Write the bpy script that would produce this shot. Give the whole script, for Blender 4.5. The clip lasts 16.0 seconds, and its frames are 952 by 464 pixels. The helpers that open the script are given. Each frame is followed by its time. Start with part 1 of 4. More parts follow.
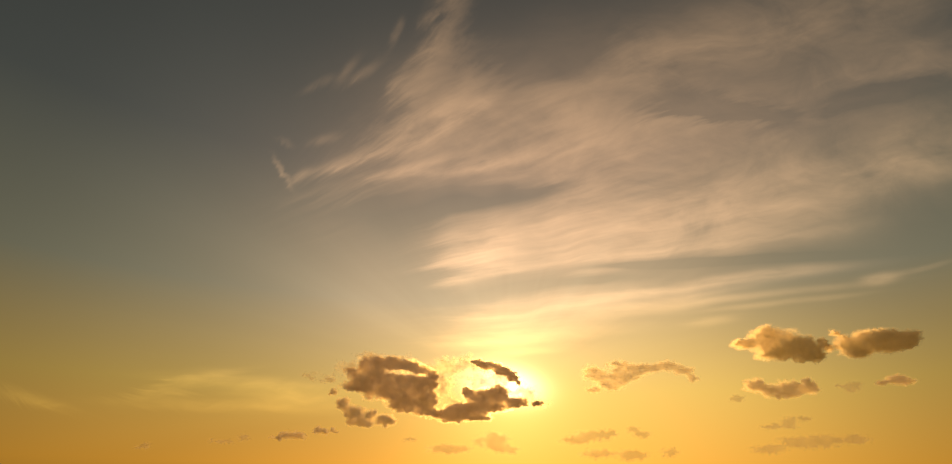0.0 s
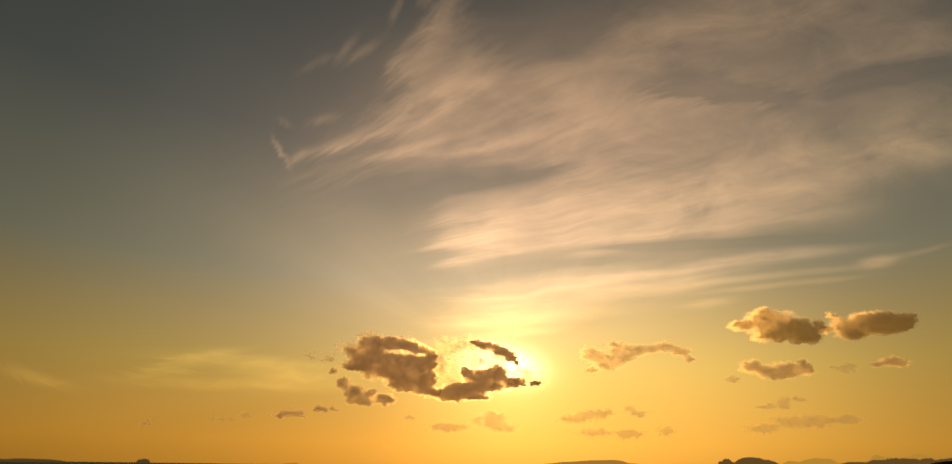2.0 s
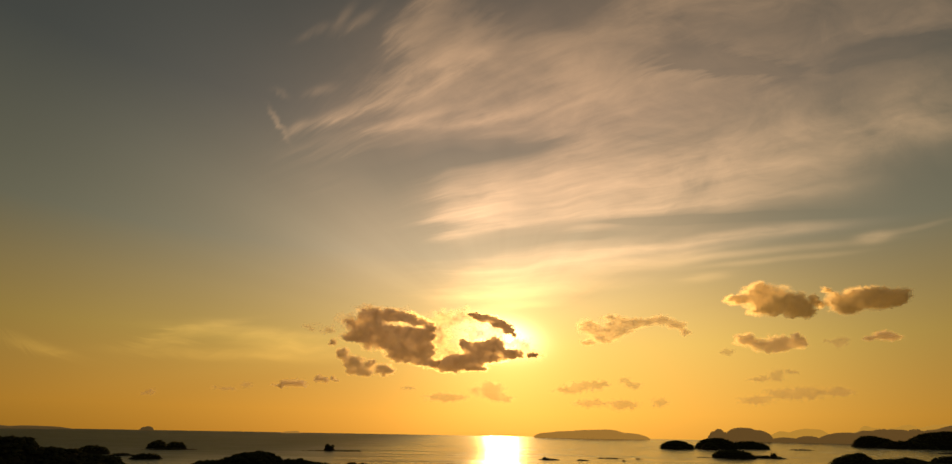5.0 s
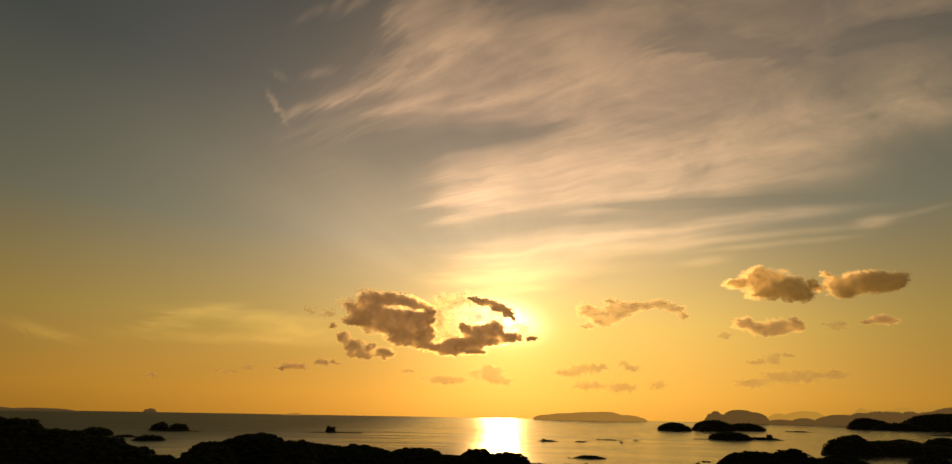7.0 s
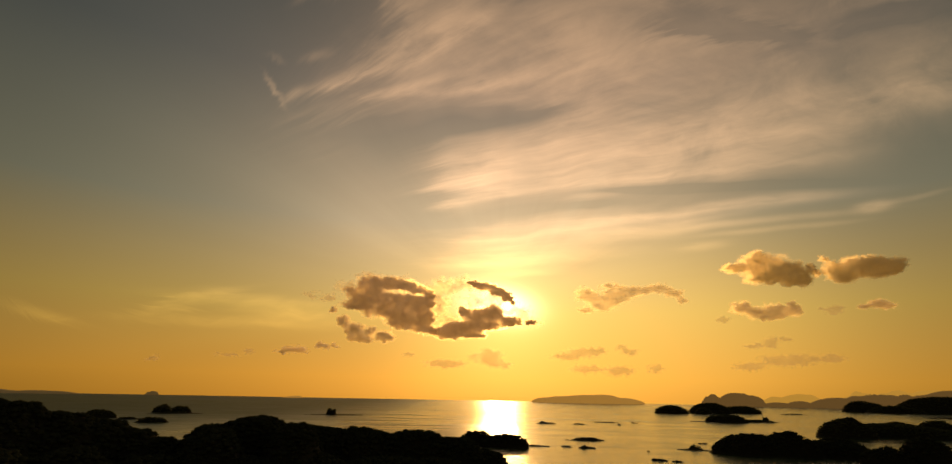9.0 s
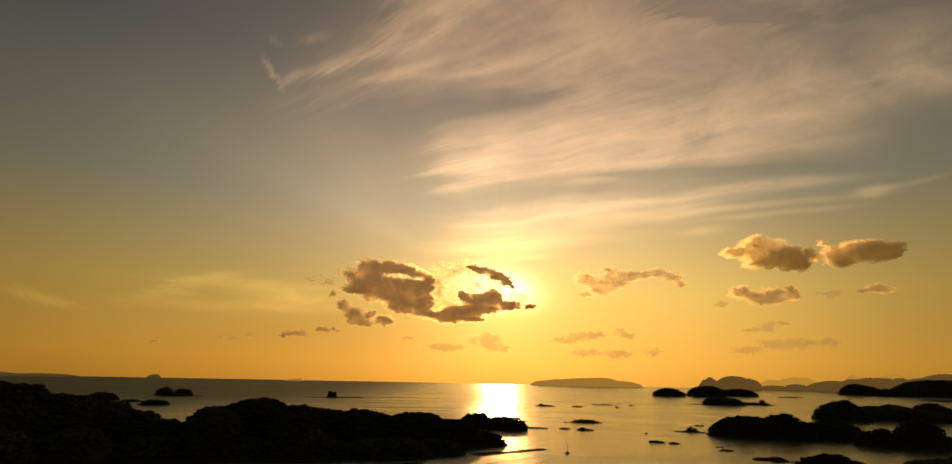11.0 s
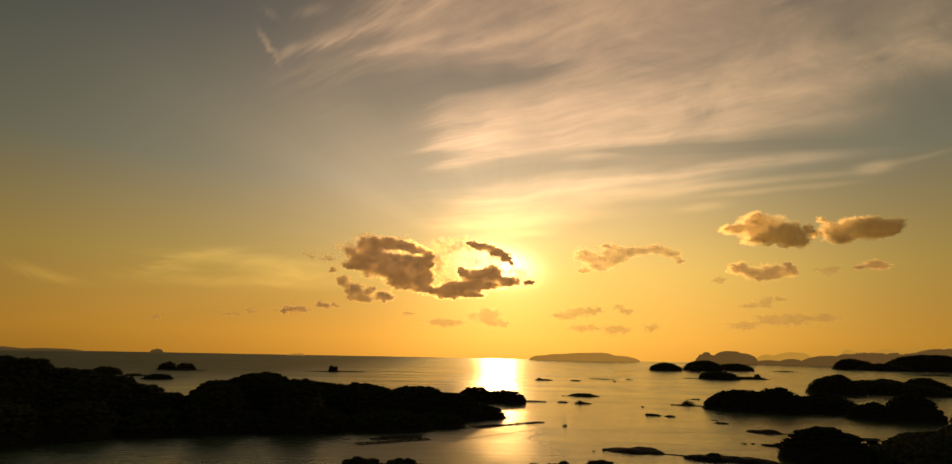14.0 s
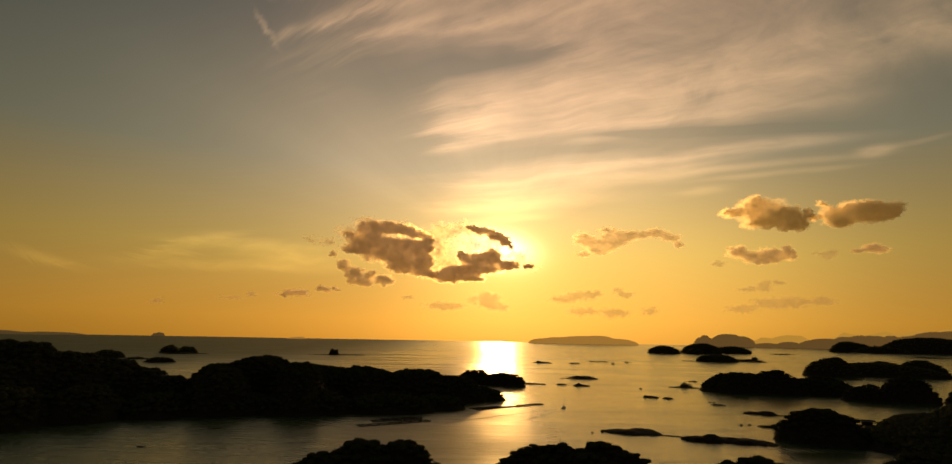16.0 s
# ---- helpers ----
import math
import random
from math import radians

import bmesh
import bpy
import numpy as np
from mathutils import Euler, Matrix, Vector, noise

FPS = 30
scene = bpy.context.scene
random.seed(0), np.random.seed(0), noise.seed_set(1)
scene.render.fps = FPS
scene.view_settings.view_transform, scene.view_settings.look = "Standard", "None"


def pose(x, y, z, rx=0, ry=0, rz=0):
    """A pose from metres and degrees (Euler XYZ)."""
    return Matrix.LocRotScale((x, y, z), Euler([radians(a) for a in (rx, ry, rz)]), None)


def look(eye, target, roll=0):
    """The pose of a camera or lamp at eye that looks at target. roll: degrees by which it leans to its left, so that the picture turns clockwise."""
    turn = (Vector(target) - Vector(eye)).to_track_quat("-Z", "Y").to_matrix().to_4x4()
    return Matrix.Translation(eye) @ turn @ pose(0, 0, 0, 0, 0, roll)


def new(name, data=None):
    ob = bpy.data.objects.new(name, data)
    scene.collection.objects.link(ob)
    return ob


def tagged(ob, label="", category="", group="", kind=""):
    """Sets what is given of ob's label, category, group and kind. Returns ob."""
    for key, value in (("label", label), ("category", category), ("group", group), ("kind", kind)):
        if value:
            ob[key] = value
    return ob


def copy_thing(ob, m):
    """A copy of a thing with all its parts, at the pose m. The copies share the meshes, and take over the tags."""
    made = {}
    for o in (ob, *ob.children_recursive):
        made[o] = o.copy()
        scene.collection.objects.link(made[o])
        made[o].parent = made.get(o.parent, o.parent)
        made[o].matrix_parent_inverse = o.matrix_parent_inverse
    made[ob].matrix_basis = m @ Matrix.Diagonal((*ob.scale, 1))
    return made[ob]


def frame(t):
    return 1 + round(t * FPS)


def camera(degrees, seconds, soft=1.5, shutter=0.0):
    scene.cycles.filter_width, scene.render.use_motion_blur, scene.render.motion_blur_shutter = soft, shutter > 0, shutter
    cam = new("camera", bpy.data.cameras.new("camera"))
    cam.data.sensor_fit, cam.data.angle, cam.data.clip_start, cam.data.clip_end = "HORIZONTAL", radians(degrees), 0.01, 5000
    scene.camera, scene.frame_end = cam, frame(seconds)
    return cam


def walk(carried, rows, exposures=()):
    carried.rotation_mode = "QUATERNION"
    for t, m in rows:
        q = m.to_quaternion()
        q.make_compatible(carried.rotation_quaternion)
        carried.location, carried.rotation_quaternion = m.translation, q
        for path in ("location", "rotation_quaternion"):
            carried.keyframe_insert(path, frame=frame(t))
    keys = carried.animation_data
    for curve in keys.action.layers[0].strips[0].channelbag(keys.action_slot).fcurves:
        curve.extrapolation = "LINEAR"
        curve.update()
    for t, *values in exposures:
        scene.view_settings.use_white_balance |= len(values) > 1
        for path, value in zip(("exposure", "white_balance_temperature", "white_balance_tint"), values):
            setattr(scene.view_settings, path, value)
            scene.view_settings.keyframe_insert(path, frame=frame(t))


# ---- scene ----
cam = camera(84.0, 16.0)

# seconds, tilt, turn, lean of a camera that hangs still over the bay and slowly tilts down
EYE_Z = 80.0
TILTS = [
    (0.0, 25.82, 0.00, -0.54), (1.5, 24.30, -0.13, -0.68), (3.0, 22.79, -0.27, -0.87), (4.0, 21.81, -0.37, -0.95),
    (6.5, 19.62, -0.46, -1.00), (7.5, 18.76, -0.48, -1.01), (9.0, 17.51, -0.54, -1.04), (11.5, 15.39, -0.61, -1.07),
    (12.5, 14.54, -0.63, -1.08), (14.0, 13.25, -0.67, -1.08), (15.0, 12.36, -0.69, -1.07), (16.0, 11.51, -0.70, -1.03),
]
walk(cam, [(t, pose(0, 0, EYE_Z, 90 + tilt, lean, turn)) for t, tilt, turn, lean in TILTS])

# ---- sun and sky ----
SUN_AZ, SUN_EL = 3.0, 9.7


def way(az, el):
    a, e = radians(az), radians(el)
    return Vector((math.sin(a) * math.cos(e), math.cos(a) * math.cos(e), math.sin(e)))


SUN = way(SUN_AZ, SUN_EL)
lamp = bpy.data.lights.new("sun", "SUN")
lamp.energy, lamp.angle, lamp.color = 0.85, radians(3.0), (1.0, 0.53, 0.15)  # veiled: the bright cloud round the disc is the source
new("sun", lamp).matrix_world = look(SUN * 1000, (0, 0, 0))


class Num:
    """A number that flows through a node tree; sums and products of it become Math nodes."""

    def __init__(self, tree, sock):
        self.tree, self.sock = tree, sock

    def op(self, kind, *others, clamp=False):
        node = self.tree.nodes.new("ShaderNodeMath")
        node.operation, node.use_clamp = kind, clamp
        for i, v in enumerate((self, *others)):
            if isinstance(v, Num):
                self.tree.links.new(v.sock, node.inputs[i])
            else:
                node.inputs[i].default_value = v
        return Num(self.tree, node.outputs[0])

    def __add__(self, o): return self.op("ADD", o)
    def __radd__(self, o): return self.op("ADD", o)
    def __sub__(self, o): return self.op("SUBTRACT", o)
    def __rsub__(self, o): return self.op("MULTIPLY_ADD", -1.0, o)
    def __mul__(self, o): return self.op("MULTIPLY", o)
    def __rmul__(self, o): return self.op("MULTIPLY", o)
    def __truediv__(self, o): return self.op("DIVIDE", o)

    def step(self, a, b):
        node = self.tree.nodes.new("ShaderNodeMapRange")
        node.interpolation_type = "SMOOTHSTEP"
        self.tree.links.new(self.sock, node.inputs[0])
        node.inputs[1].default_value, node.inputs[2].default_value = a, b
        return Num(self.tree, node.outputs[0])


def vec(tree, x, y, z=0.0):
    node = tree.nodes.new("ShaderNodeCombineXYZ")
    for i, v in enumerate((x, y, z)):
        if isinstance(v, Num):
            tree.links.new(v.sock, node.inputs[i])
        else:
            node.inputs[i].default_value = v
    return node.outputs[0]


def grain(tree, vector, scale, detail=6.0, rough=0.55, twist=0.0):
    node = tree.nodes.new("ShaderNodeTexNoise")
    node.inputs["Scale"].default_value, node.inputs["Detail"].default_value = scale, detail
    node.inputs["Roughness"].default_value, node.inputs["Distortion"].default_value = rough, twist
    if vector is not None:
        tree.links.new(vector, node.inputs["Vector"])
    return Num(tree, node.outputs[0])


def ramp(tree, value, stops):
    node = tree.nodes.new("ShaderNodeValToRGB")
    tree.links.new(value.sock, node.inputs[0])
    el = node.color_ramp.elements
    while len(el) < len(stops):
        el.new(0.5)
    for e, (p, c) in zip(el, stops):
        e.position, e.color = p, (*c, 1)
    return node.outputs[0]


def tint(tree, colour, factor):
    """colour times a number"""
    node = tree.nodes.new("ShaderNodeVectorMath")
    node.operation = "SCALE"
    if isinstance(colour, tuple):
        node.inputs[0].default_value = colour
    else:
        tree.links.new(colour, node.inputs[0])
    if isinstance(factor, Num):
        tree.links.new(factor.sock, node.inputs["Scale"])
    else:
        node.inputs["Scale"].default_value = factor
    return node.outputs[0]


def plus(tree, a, b):
    node = tree.nodes.new("ShaderNodeVectorMath")
    tree.links.new(a, node.inputs[0])
    tree.links.new(b, node.inputs[1])
    return node.outputs[0]


# veils of high cloud: place and half size on the sky's tangent plane, slant in degrees, strength
VEIL_PLUME = [
    (-0.097, 0.759, 0.231, 0.095, 42, 0.3), (-0.082, 1.094, 0.22, 0.042, 78, 0.55), (-0.167, 0.873, 0.119, 0.037, 74, 0.35), (-0.234, 0.684, 0.114, 0.015, 21, 0.6),
    (-0.061, 0.778, 0.105, 0.022, 36, 0.45), (-0.166, 0.754, 0.129, 0.027, 37, 0.45), (-0.175, 0.639, 0.157, 0.013, 19, 0.5), (0.01, 0.658, 0.145, 0.018, 11, 0.5),
    (-0.027, 0.789, 0.07, 0.012, 39, 0.35), (-0.211, 0.855, 0.056, 0.014, 66, 0.35), (-0.029, 0.909, 0.072, 0.051, 48, 0.2),
]
VEIL_WISPS = [
    (-0.281, 0.916, 0.045, 0.013, 47, 0.26), (-0.321, 0.929, 0.043, 0.011, 66, 0.2), (-0.219, 1.046, 0.042, 0.009, 77, 0.36), (-0.436, 0.627, 0.038, 0.006, -56, 0.5),
    (-0.397, 0.616, 0.025, 0.01, 40, 0.4), (-0.39, 0.879, 0.037, 0.011, 38, 0.2), (-0.347, 0.721, 0.031, 0.012, 18, 0.2), (-0.443, 0.707, 0.019, 0.009, -28, 0.15),
]
VEIL_TOP = [
    (0.322, 0.757, 0.263, 0.101, 9, 0.5), (0.538, 0.634, 0.355, 0.105, 5, 0.45), (0.489, 0.965, 0.216, 0.074, 24, 0.35), (0.933, 1.149, 0.46, 0.095, 14, 0.42),
    (1.023, 0.93, 0.32, 0.081, 16, 0.42), (1.027, 0.722, 0.225, 0.072, 17, 0.45), (0.205, 0.836, 0.087, 0.051, 21, 0.3), (0.545, 0.805, 0.16, 0.045, -6, -0.65),
    (0.967, 0.867, 0.15, 0.036, 9, -0.55), (0.202, 1.001, 0.155, 0.067, 26, -0.3), (0.716, 0.597, 0.267, 0.058, 8, 0.25),
]
VEIL_LOW = [
    (-0.024, 0.38, 0.045, 0.008, 13, 0.6), (0.062, 0.398, 0.065, 0.009, 9, 0.55), (0.247, 0.423, 0.16, 0.011, 7, 0.55), (0.535, 0.464, 0.187, 0.012, 8, 0.55),
    (0.246, 0.34, 0.149, 0.01, 8, 0.65), (0.413, 0.367, 0.174, 0.009, 10, 0.8), (0.584, 0.39, 0.158, 0.01, 8, 0.8),
    (0.554, 0.35, 0.199, 0.006, 7, 0.45), (0.617, 0.338, 0.117, 0.005, 7, 0.5), (0.309, 0.315, 0.142, 0.011, 9, 0.55), (0.06, 0.258, 0.087, 0.021, 5, 0.9),
]
VEIL_ENDS = [
    (0.042, 0.226, 0.086, 0.006, 6, 0.5), (0.18, 0.268, 0.143, 0.014, 7, 0.4), (0.811, 0.387, 0.036, 0.01, 11, 0.8), (0.892, 0.408, 0.069, 0.005, 15, 0.4),
    (0.462, 0.298, 0.044, 0.008, 9, 0.35), (0.408, 0.419, 0.241, 0.009, 3, -0.5), (0.04, 0.315, 0.054, 0.017, 15, 0.3), (0.231, 0.396, 0.048, 0.008, 7, 0.35),
    (0.168, 0.369, 0.047, 0.01, 4, 0.25), (0.3, 0.345, 0.27, 0.036, 9, 0.3), (0.13, 0.30, 0.14, 0.032, 12, 0.4),
    (-0.023, 0.567, 0.19, 0.024, 7, -0.5), (0.181, 0.371, 0.101, 0.009, 5, -0.35), (0.424, 0.369, 0.13, 0.006, 6, -0.3), (0.154, 0.31, 0.114, 0.017, 11, 0.4),
    (0.371, 0.338, 0.117, 0.007, 10, 0.5), (0.035, 0.428, 0.059, 0.026, 35, 0.5),
]
VEIL_WEST = [
    (-0.555, 0.161, 0.069, 0.015, 17, 0.42), (-0.416, 0.17, 0.132, 0.011, -4, 0.46), (-0.444, 0.13, 0.168, 0.009, -1, 0.34), (-0.812, 0.139, 0.073, 0.009, -14, 0.32),
    (-0.355, 0.147, 0.08, 0.01, -2, 0.36), (-0.49, 0.186, 0.06, 0.006, 9, 0.3),
]
# sheets with a crisp under-edge: as above, and how much thinner the lower side is
VEIL_SHEETS = [(0.37, 0.463, 0.40, 0.115, 6, 0.78, 0.3), (0.02, 0.425, 0.085, 0.075, 20, 0.7, 0.45), (0.579, 0.53, 0.34, 0.09, 9, 0.3, 0.4), (0.855, 0.602, 0.321, 0.063, 15, 0.5, 0.45)]


def make_sky():
    world = bpy.data.worlds.new("sky")
    scene.world = world
    world.use_nodes = True
    tree = world.node_tree
    tree.nodes.clear()
    coord = tree.nodes.new("ShaderNodeTexCoord")
    sep = tree.nodes.new("ShaderNodeSeparateXYZ")
    tree.links.new(coord.outputs["Generated"], sep.inputs[0])
    x, y, z = (Num(tree, sep.outputs[i]) for i in range(3))
    theta = (x * SUN.x + y * SUN.y + z * SUN.z).op("MINIMUM", 1.0).op("ARCCOSINE") * (180 / math.pi)

    # clear air: amber at the horizon, grey overhead, brighter towards the sun
    air = ramp(tree, z.op("MAXIMUM", 0.0), [
        (0.0, (0.262, 0.117, 0.010)), (0.035, (0.304, 0.139, 0.012)), (0.15, (0.236, 0.149, 0.028)),
        (0.31, (0.106, 0.1005, 0.062)), (0.53, (0.047, 0.0505, 0.0425)), (1.0, (0.02, 0.021, 0.02))])
    us, vs = SUN.x / SUN.y, SUN.z / SUN.y
    yy = y.op("MAXIMUM", 0.15)
    u, v = x / yy, z / yy
    side = (y.step(-0.7, 0.75) * 0.5 + 0.5) * (u.step(-1.05, -0.6) * 0.12 + 0.88)
    # beams between the clouds: the height of the way to the sun, seen from its southern side
    ahead = (v - vs) / (us - u).op("MAXIMUM", 0.02)
    south = (us - u).step(0.12, 0.3)
    rays = grain(tree, vec(tree, (v - vs).op("ARCTAN2", u - us) * 5.0, 3.7), 1.0, 3.0, 0.6)
    near = (theta * (-1 / 21.0)).op("EXPONENT")
    beam = 1.0 + (rays - 0.5) * near * 0.6 * theta.step(3.0, 12.0) * (v - vs).step(-0.02, 0.12)
    shaft = ahead.step(0.2, 0.55) * (1.0 - ahead.step(0.75, 1.5))
    dusk = 1.0 - ahead.step(-0.20, -0.125)
    beam = beam + (shaft * 0.16 - dusk * 0.13) * south * (theta * (-1 / 30.0)).op("EXPONENT")
    light = tint(tree, air, side * (near * 3.25 + 0.95) * beam)
    glow = ((theta / 6.0).op("POWER", 2.0) * -1.0).op("EXPONENT")
    a, b = (u - us) + (v - vs) * 0.7, (v - vs) - (u - us) * 0.1  # the gap between the clouds slants
    core = ((a * a / 0.0030 + b * b / 0.0009) * -1.0).op("EXPONENT") * y.step(0.2, 0.4)
    wide = ((theta / 24.0).op("POWER", 2.0) * -1.0).op("EXPONENT")
    light = plus(tree, light, tint(tree, (0.305, 0.152, 0.075), wide * z.step(0.06, 0.3) * (1.0 + shaft * south * 0.3)))
    light = plus(tree, light, tint(tree, (0.46, 0.215, 0.065), glow))
    a, b = (u - 0.38) / 0.34, (v - 0.15) / 0.17
    light = plus(tree, light, tint(tree, (0.27, 0.162, 0.03), ((a * a + b * b) * -1.0).op("EXPONENT") * y.step(0.2, 0.4)))
    a, b = (u - 0.08) / 0.5, v / 0.13
    light = plus(tree, light, tint(tree, (0.16, 0.03, 0.004), ((a * a + b * b) * -1.0).op("EXPONENT") * y.step(0.2, 0.4)))
    light = plus(tree, light, tint(tree, (2.7, 1.9, 1.2), core))

    # high cloud combed into fibres: a plume that fans out upwards, sheets that sweep along
    flat = vec(tree, u, v)
    su = (grain(tree, flat, 3.2, 3.0) - 0.5) * 0.16
    sv = (grain(tree, vec(tree, u + 7.3, v + 2.1), 3.2, 3.0) - 0.5) * 0.12
    wu, wv = u + su, v + sv
    plume = (u * -1.0).step(-0.24, -0.02) * v.step(0.54, 0.64)

    def fan(cu, cv, across, along):
        du, dv = u + su * 0.5 - cu, v + sv * 0.5 - cv
        far = (du * du + dv * dv).op("SQRT")
        turn = dv.op("ARCTAN2", du)
        coarse = grain(tree, vec(tree, turn * across, far * along), 1.0, 5.0, 0.55, 0.35)
        fine = grain(tree, vec(tree, turn * across * 3.1, far * along * 2.2), 1.0, 5.0, 0.6, 0.5)
        return coarse, fine, du / far, dv / far

    ca, fa, ax, ay = fan(-0.56, 0.44, 13.0, 5.0)
    cb, fb, bx, by = fan(-0.95, 0.20, 36.0, 3.4)
    coarse, fine = ca * plume + cb * (1.0 - plume), fa * plume + fb * (1.0 - plume)
    gx, gy = ax * plume + bx * (1.0 - plume), ay * plume + by * (1.0 - plume)
    pull = (coarse - 0.5) * 0.34 + (fine - 0.5) * 0.12
    lump = grain(tree, vec(tree, wu * 1.0 + wv * 0.3, wv * 1.7 - wu * 0.4), 4.0, 8.0, 0.62, 0.5)
    mask = None
    for cu, cv, hl, hw, slant, power, under in VEIL_SHEETS + [(*q, 1.0) for q in VEIL_TOP + VEIL_PLUME + VEIL_WISPS + VEIL_LOW + VEIL_ENDS + VEIL_WEST]:
        c, s = math.cos(radians(slant)), math.sin(radians(slant))
        drawn, bent = (0.1, 0.1) if hl < 0.04 else (0.3, 0.16) if hw < 0.012 else (0.4, 0.35) if hw < 0.03 or under < 1.0 else (1.0, 0.8)
        bu, bv = u + su * bent + gx * pull * drawn, v + sv * bent + gy * pull * drawn
        a = (bu * c + bv * s - (cu * c + cv * s)) / hl
        b = (bv * c - bu * s - (cv * c - cu * s)) / hw
        if under < 1.0:
            b = b.op("MAXIMUM", 0.0) + b.op("MINIMUM", 0.0) / under
            a = a * a
        blob = ((a * a + b * b).op("POWER", 1.2) * -0.8).op("EXPONENT") * power
        mask = blob if mask is None else mask + blob
    mask = mask.op("MAXIMUM", 0.0)
    mask = mask / (mask * 0.42 + 0.68)
    combed = v.step(0.2, 0.34)
    band = grain(tree, vec(tree, wu * 4.0, wv * 20.0), 1.3, 7.0, 0.6, 0.3)
    curdled = u.step(-0.05, 0.5) * v.step(0.4, 0.7) * 0.33
    silk = (coarse * (0.5 - curdled) + fine * (plume * 0.1 + 0.14) + lump * (0.36 - plume * 0.1 + curdled)) * combed + band * (1.0 - combed)
    thread = grain(tree, vec(tree, (v + sv * 0.4 - 0.20).op("ARCTAN2", u + su * 0.4 + 0.95) * 120.0, u * 7.0), 1.0, 4.0, 0.6, 0.3)
    silk = silk + (thread - 0.5) * 0.2 * (1.0 - v.step(0.4, 0.6)) * combed
    veil = mask * (0.82 + (silk - 0.5) * (plume * 0.8 + 3.2)).op("MAXIMUM", 0.04)
    for cu, cv, hl, hw, power in ((0.36, 0.70, 0.40, 0.17, 0.36), (0.40, 0.48, 0.38, 0.09, 0.2), (0.95, 0.85, 0.42, 0.22, 0.3), (0.55, 1.0, 0.6, 0.2, 0.28), (-0.02, 0.80, 0.24, 0.17, 0.34), (0.0, 0.555, 0.2, 0.04, -0.3)):
        a, b = (wu - cu) / hl, (wv - cv - (wu - cu) * 0.2) / hw
        veil = veil + ((a * a + b * b) * -1.0).op("EXPONENT") * (lump * 1.3 + 0.35) * power
    veil = veil.op("MAXIMUM", 0.0)
    lit = (theta * (-1 / 19.5)).op("EXPONENT")
    light = plus(tree, light, tint(tree, (0.70, 0.355, 0.075), veil * lit))
    light = plus(tree, light, tint(tree, (0.0, 0.0, 0.10), veil * lit * v.step(0.12, 0.42)))
    light = plus(tree, light, tint(tree, (0.134, 0.084, 0.012), veil))
    light = plus(tree, light, tint(tree, (0.0, 0.0, 0.028), veil * v.step(0.15, 0.4)))

    air_blue = tree.nodes.new("ShaderNodeTexSky")
    air_blue.sky_type, air_blue.sun_disc = "NISHITA", False
    air_blue.sun_elevation, air_blue.sun_rotation = radians(SUN_EL), radians(SUN_AZ)
    light = plus(tree, light, tint(tree, air_blue.outputs[0], 0.0025))
    back = tree.nodes.new("ShaderNodeBackground")
    tree.links.new(light, back.inputs[0])
    out = tree.nodes.new("ShaderNodeOutputWorld")
    tree.links.new(back.outputs[0], out.inputs[0])


make_sky()


# ---- materials ----
def material(name):
    m = bpy.data.materials.new(name)
    m.use_nodes = True
    t = m.node_tree
    return m, t, t.nodes["Principled BSDF"]


def place_of(t):
    return t.nodes.new("ShaderNodeTexCoord").outputs["Object"]


def scaled(t, vector, sx, sy, sz, angle=0.0):
    node = t.nodes.new("ShaderNodeMapping")
    t.links.new(vector, node.inputs[0])
    node.inputs["Scale"].default_value = (sx, sy, sz)
    node.inputs["Rotation"].default_value = (0, 0, angle)
    return node.outputs[0]


def bump(t, height, distance, strength=1.0):
    node = t.nodes.new("ShaderNodeBump")
    node.inputs["Distance"].default_value = distance
    if isinstance(strength, Num):
        t.links.new(strength.sock, node.inputs["Strength"])
    else:
        node.inputs["Strength"].default_value = strength
    t.links.new(height.sock, node.inputs["Height"])
    return node.outputs[0]


def solid(name, low, high, scale, rough=0.9, relief=0.0, spec=0.3):
    """a mottled surface between two colours"""
    m, t, p = material(name)
    at = place_of(t)
    n = grain(t, at, scale, 8.0, 0.65)
    big = grain(t, at, scale * 0.13, 3.0)
    t.links.new(ramp(t, n * 0.6 + big * 0.4, [(0.3, low), (0.7, high)]), p.inputs["Base Color"])
    p.inputs["Roughness"].default_value = rough
    p.inputs["Specular IOR Level"].default_value = spec
    if relief:
        t.links.new(bump(t, n, relief), p.inputs["Normal"])
    return m


def leaf_material(name, low, high):
    m, t, p = material(name)
    geo = t.nodes.new("ShaderNodeNewGeometry")
    n = grain(t, place_of(t), 0.35, 4.0)
    mixed = Num(t, geo.outputs["Random Per Island"]) * 0.5 + n * 0.5
    t.links.new(ramp(t, mixed, [(0.2, low), (0.8, high)]), p.inputs["Base Color"])
    p.inputs["Roughness"].default_value = 0.9
    p.inputs["Specular IOR Level"].default_value = 0.0
    return m


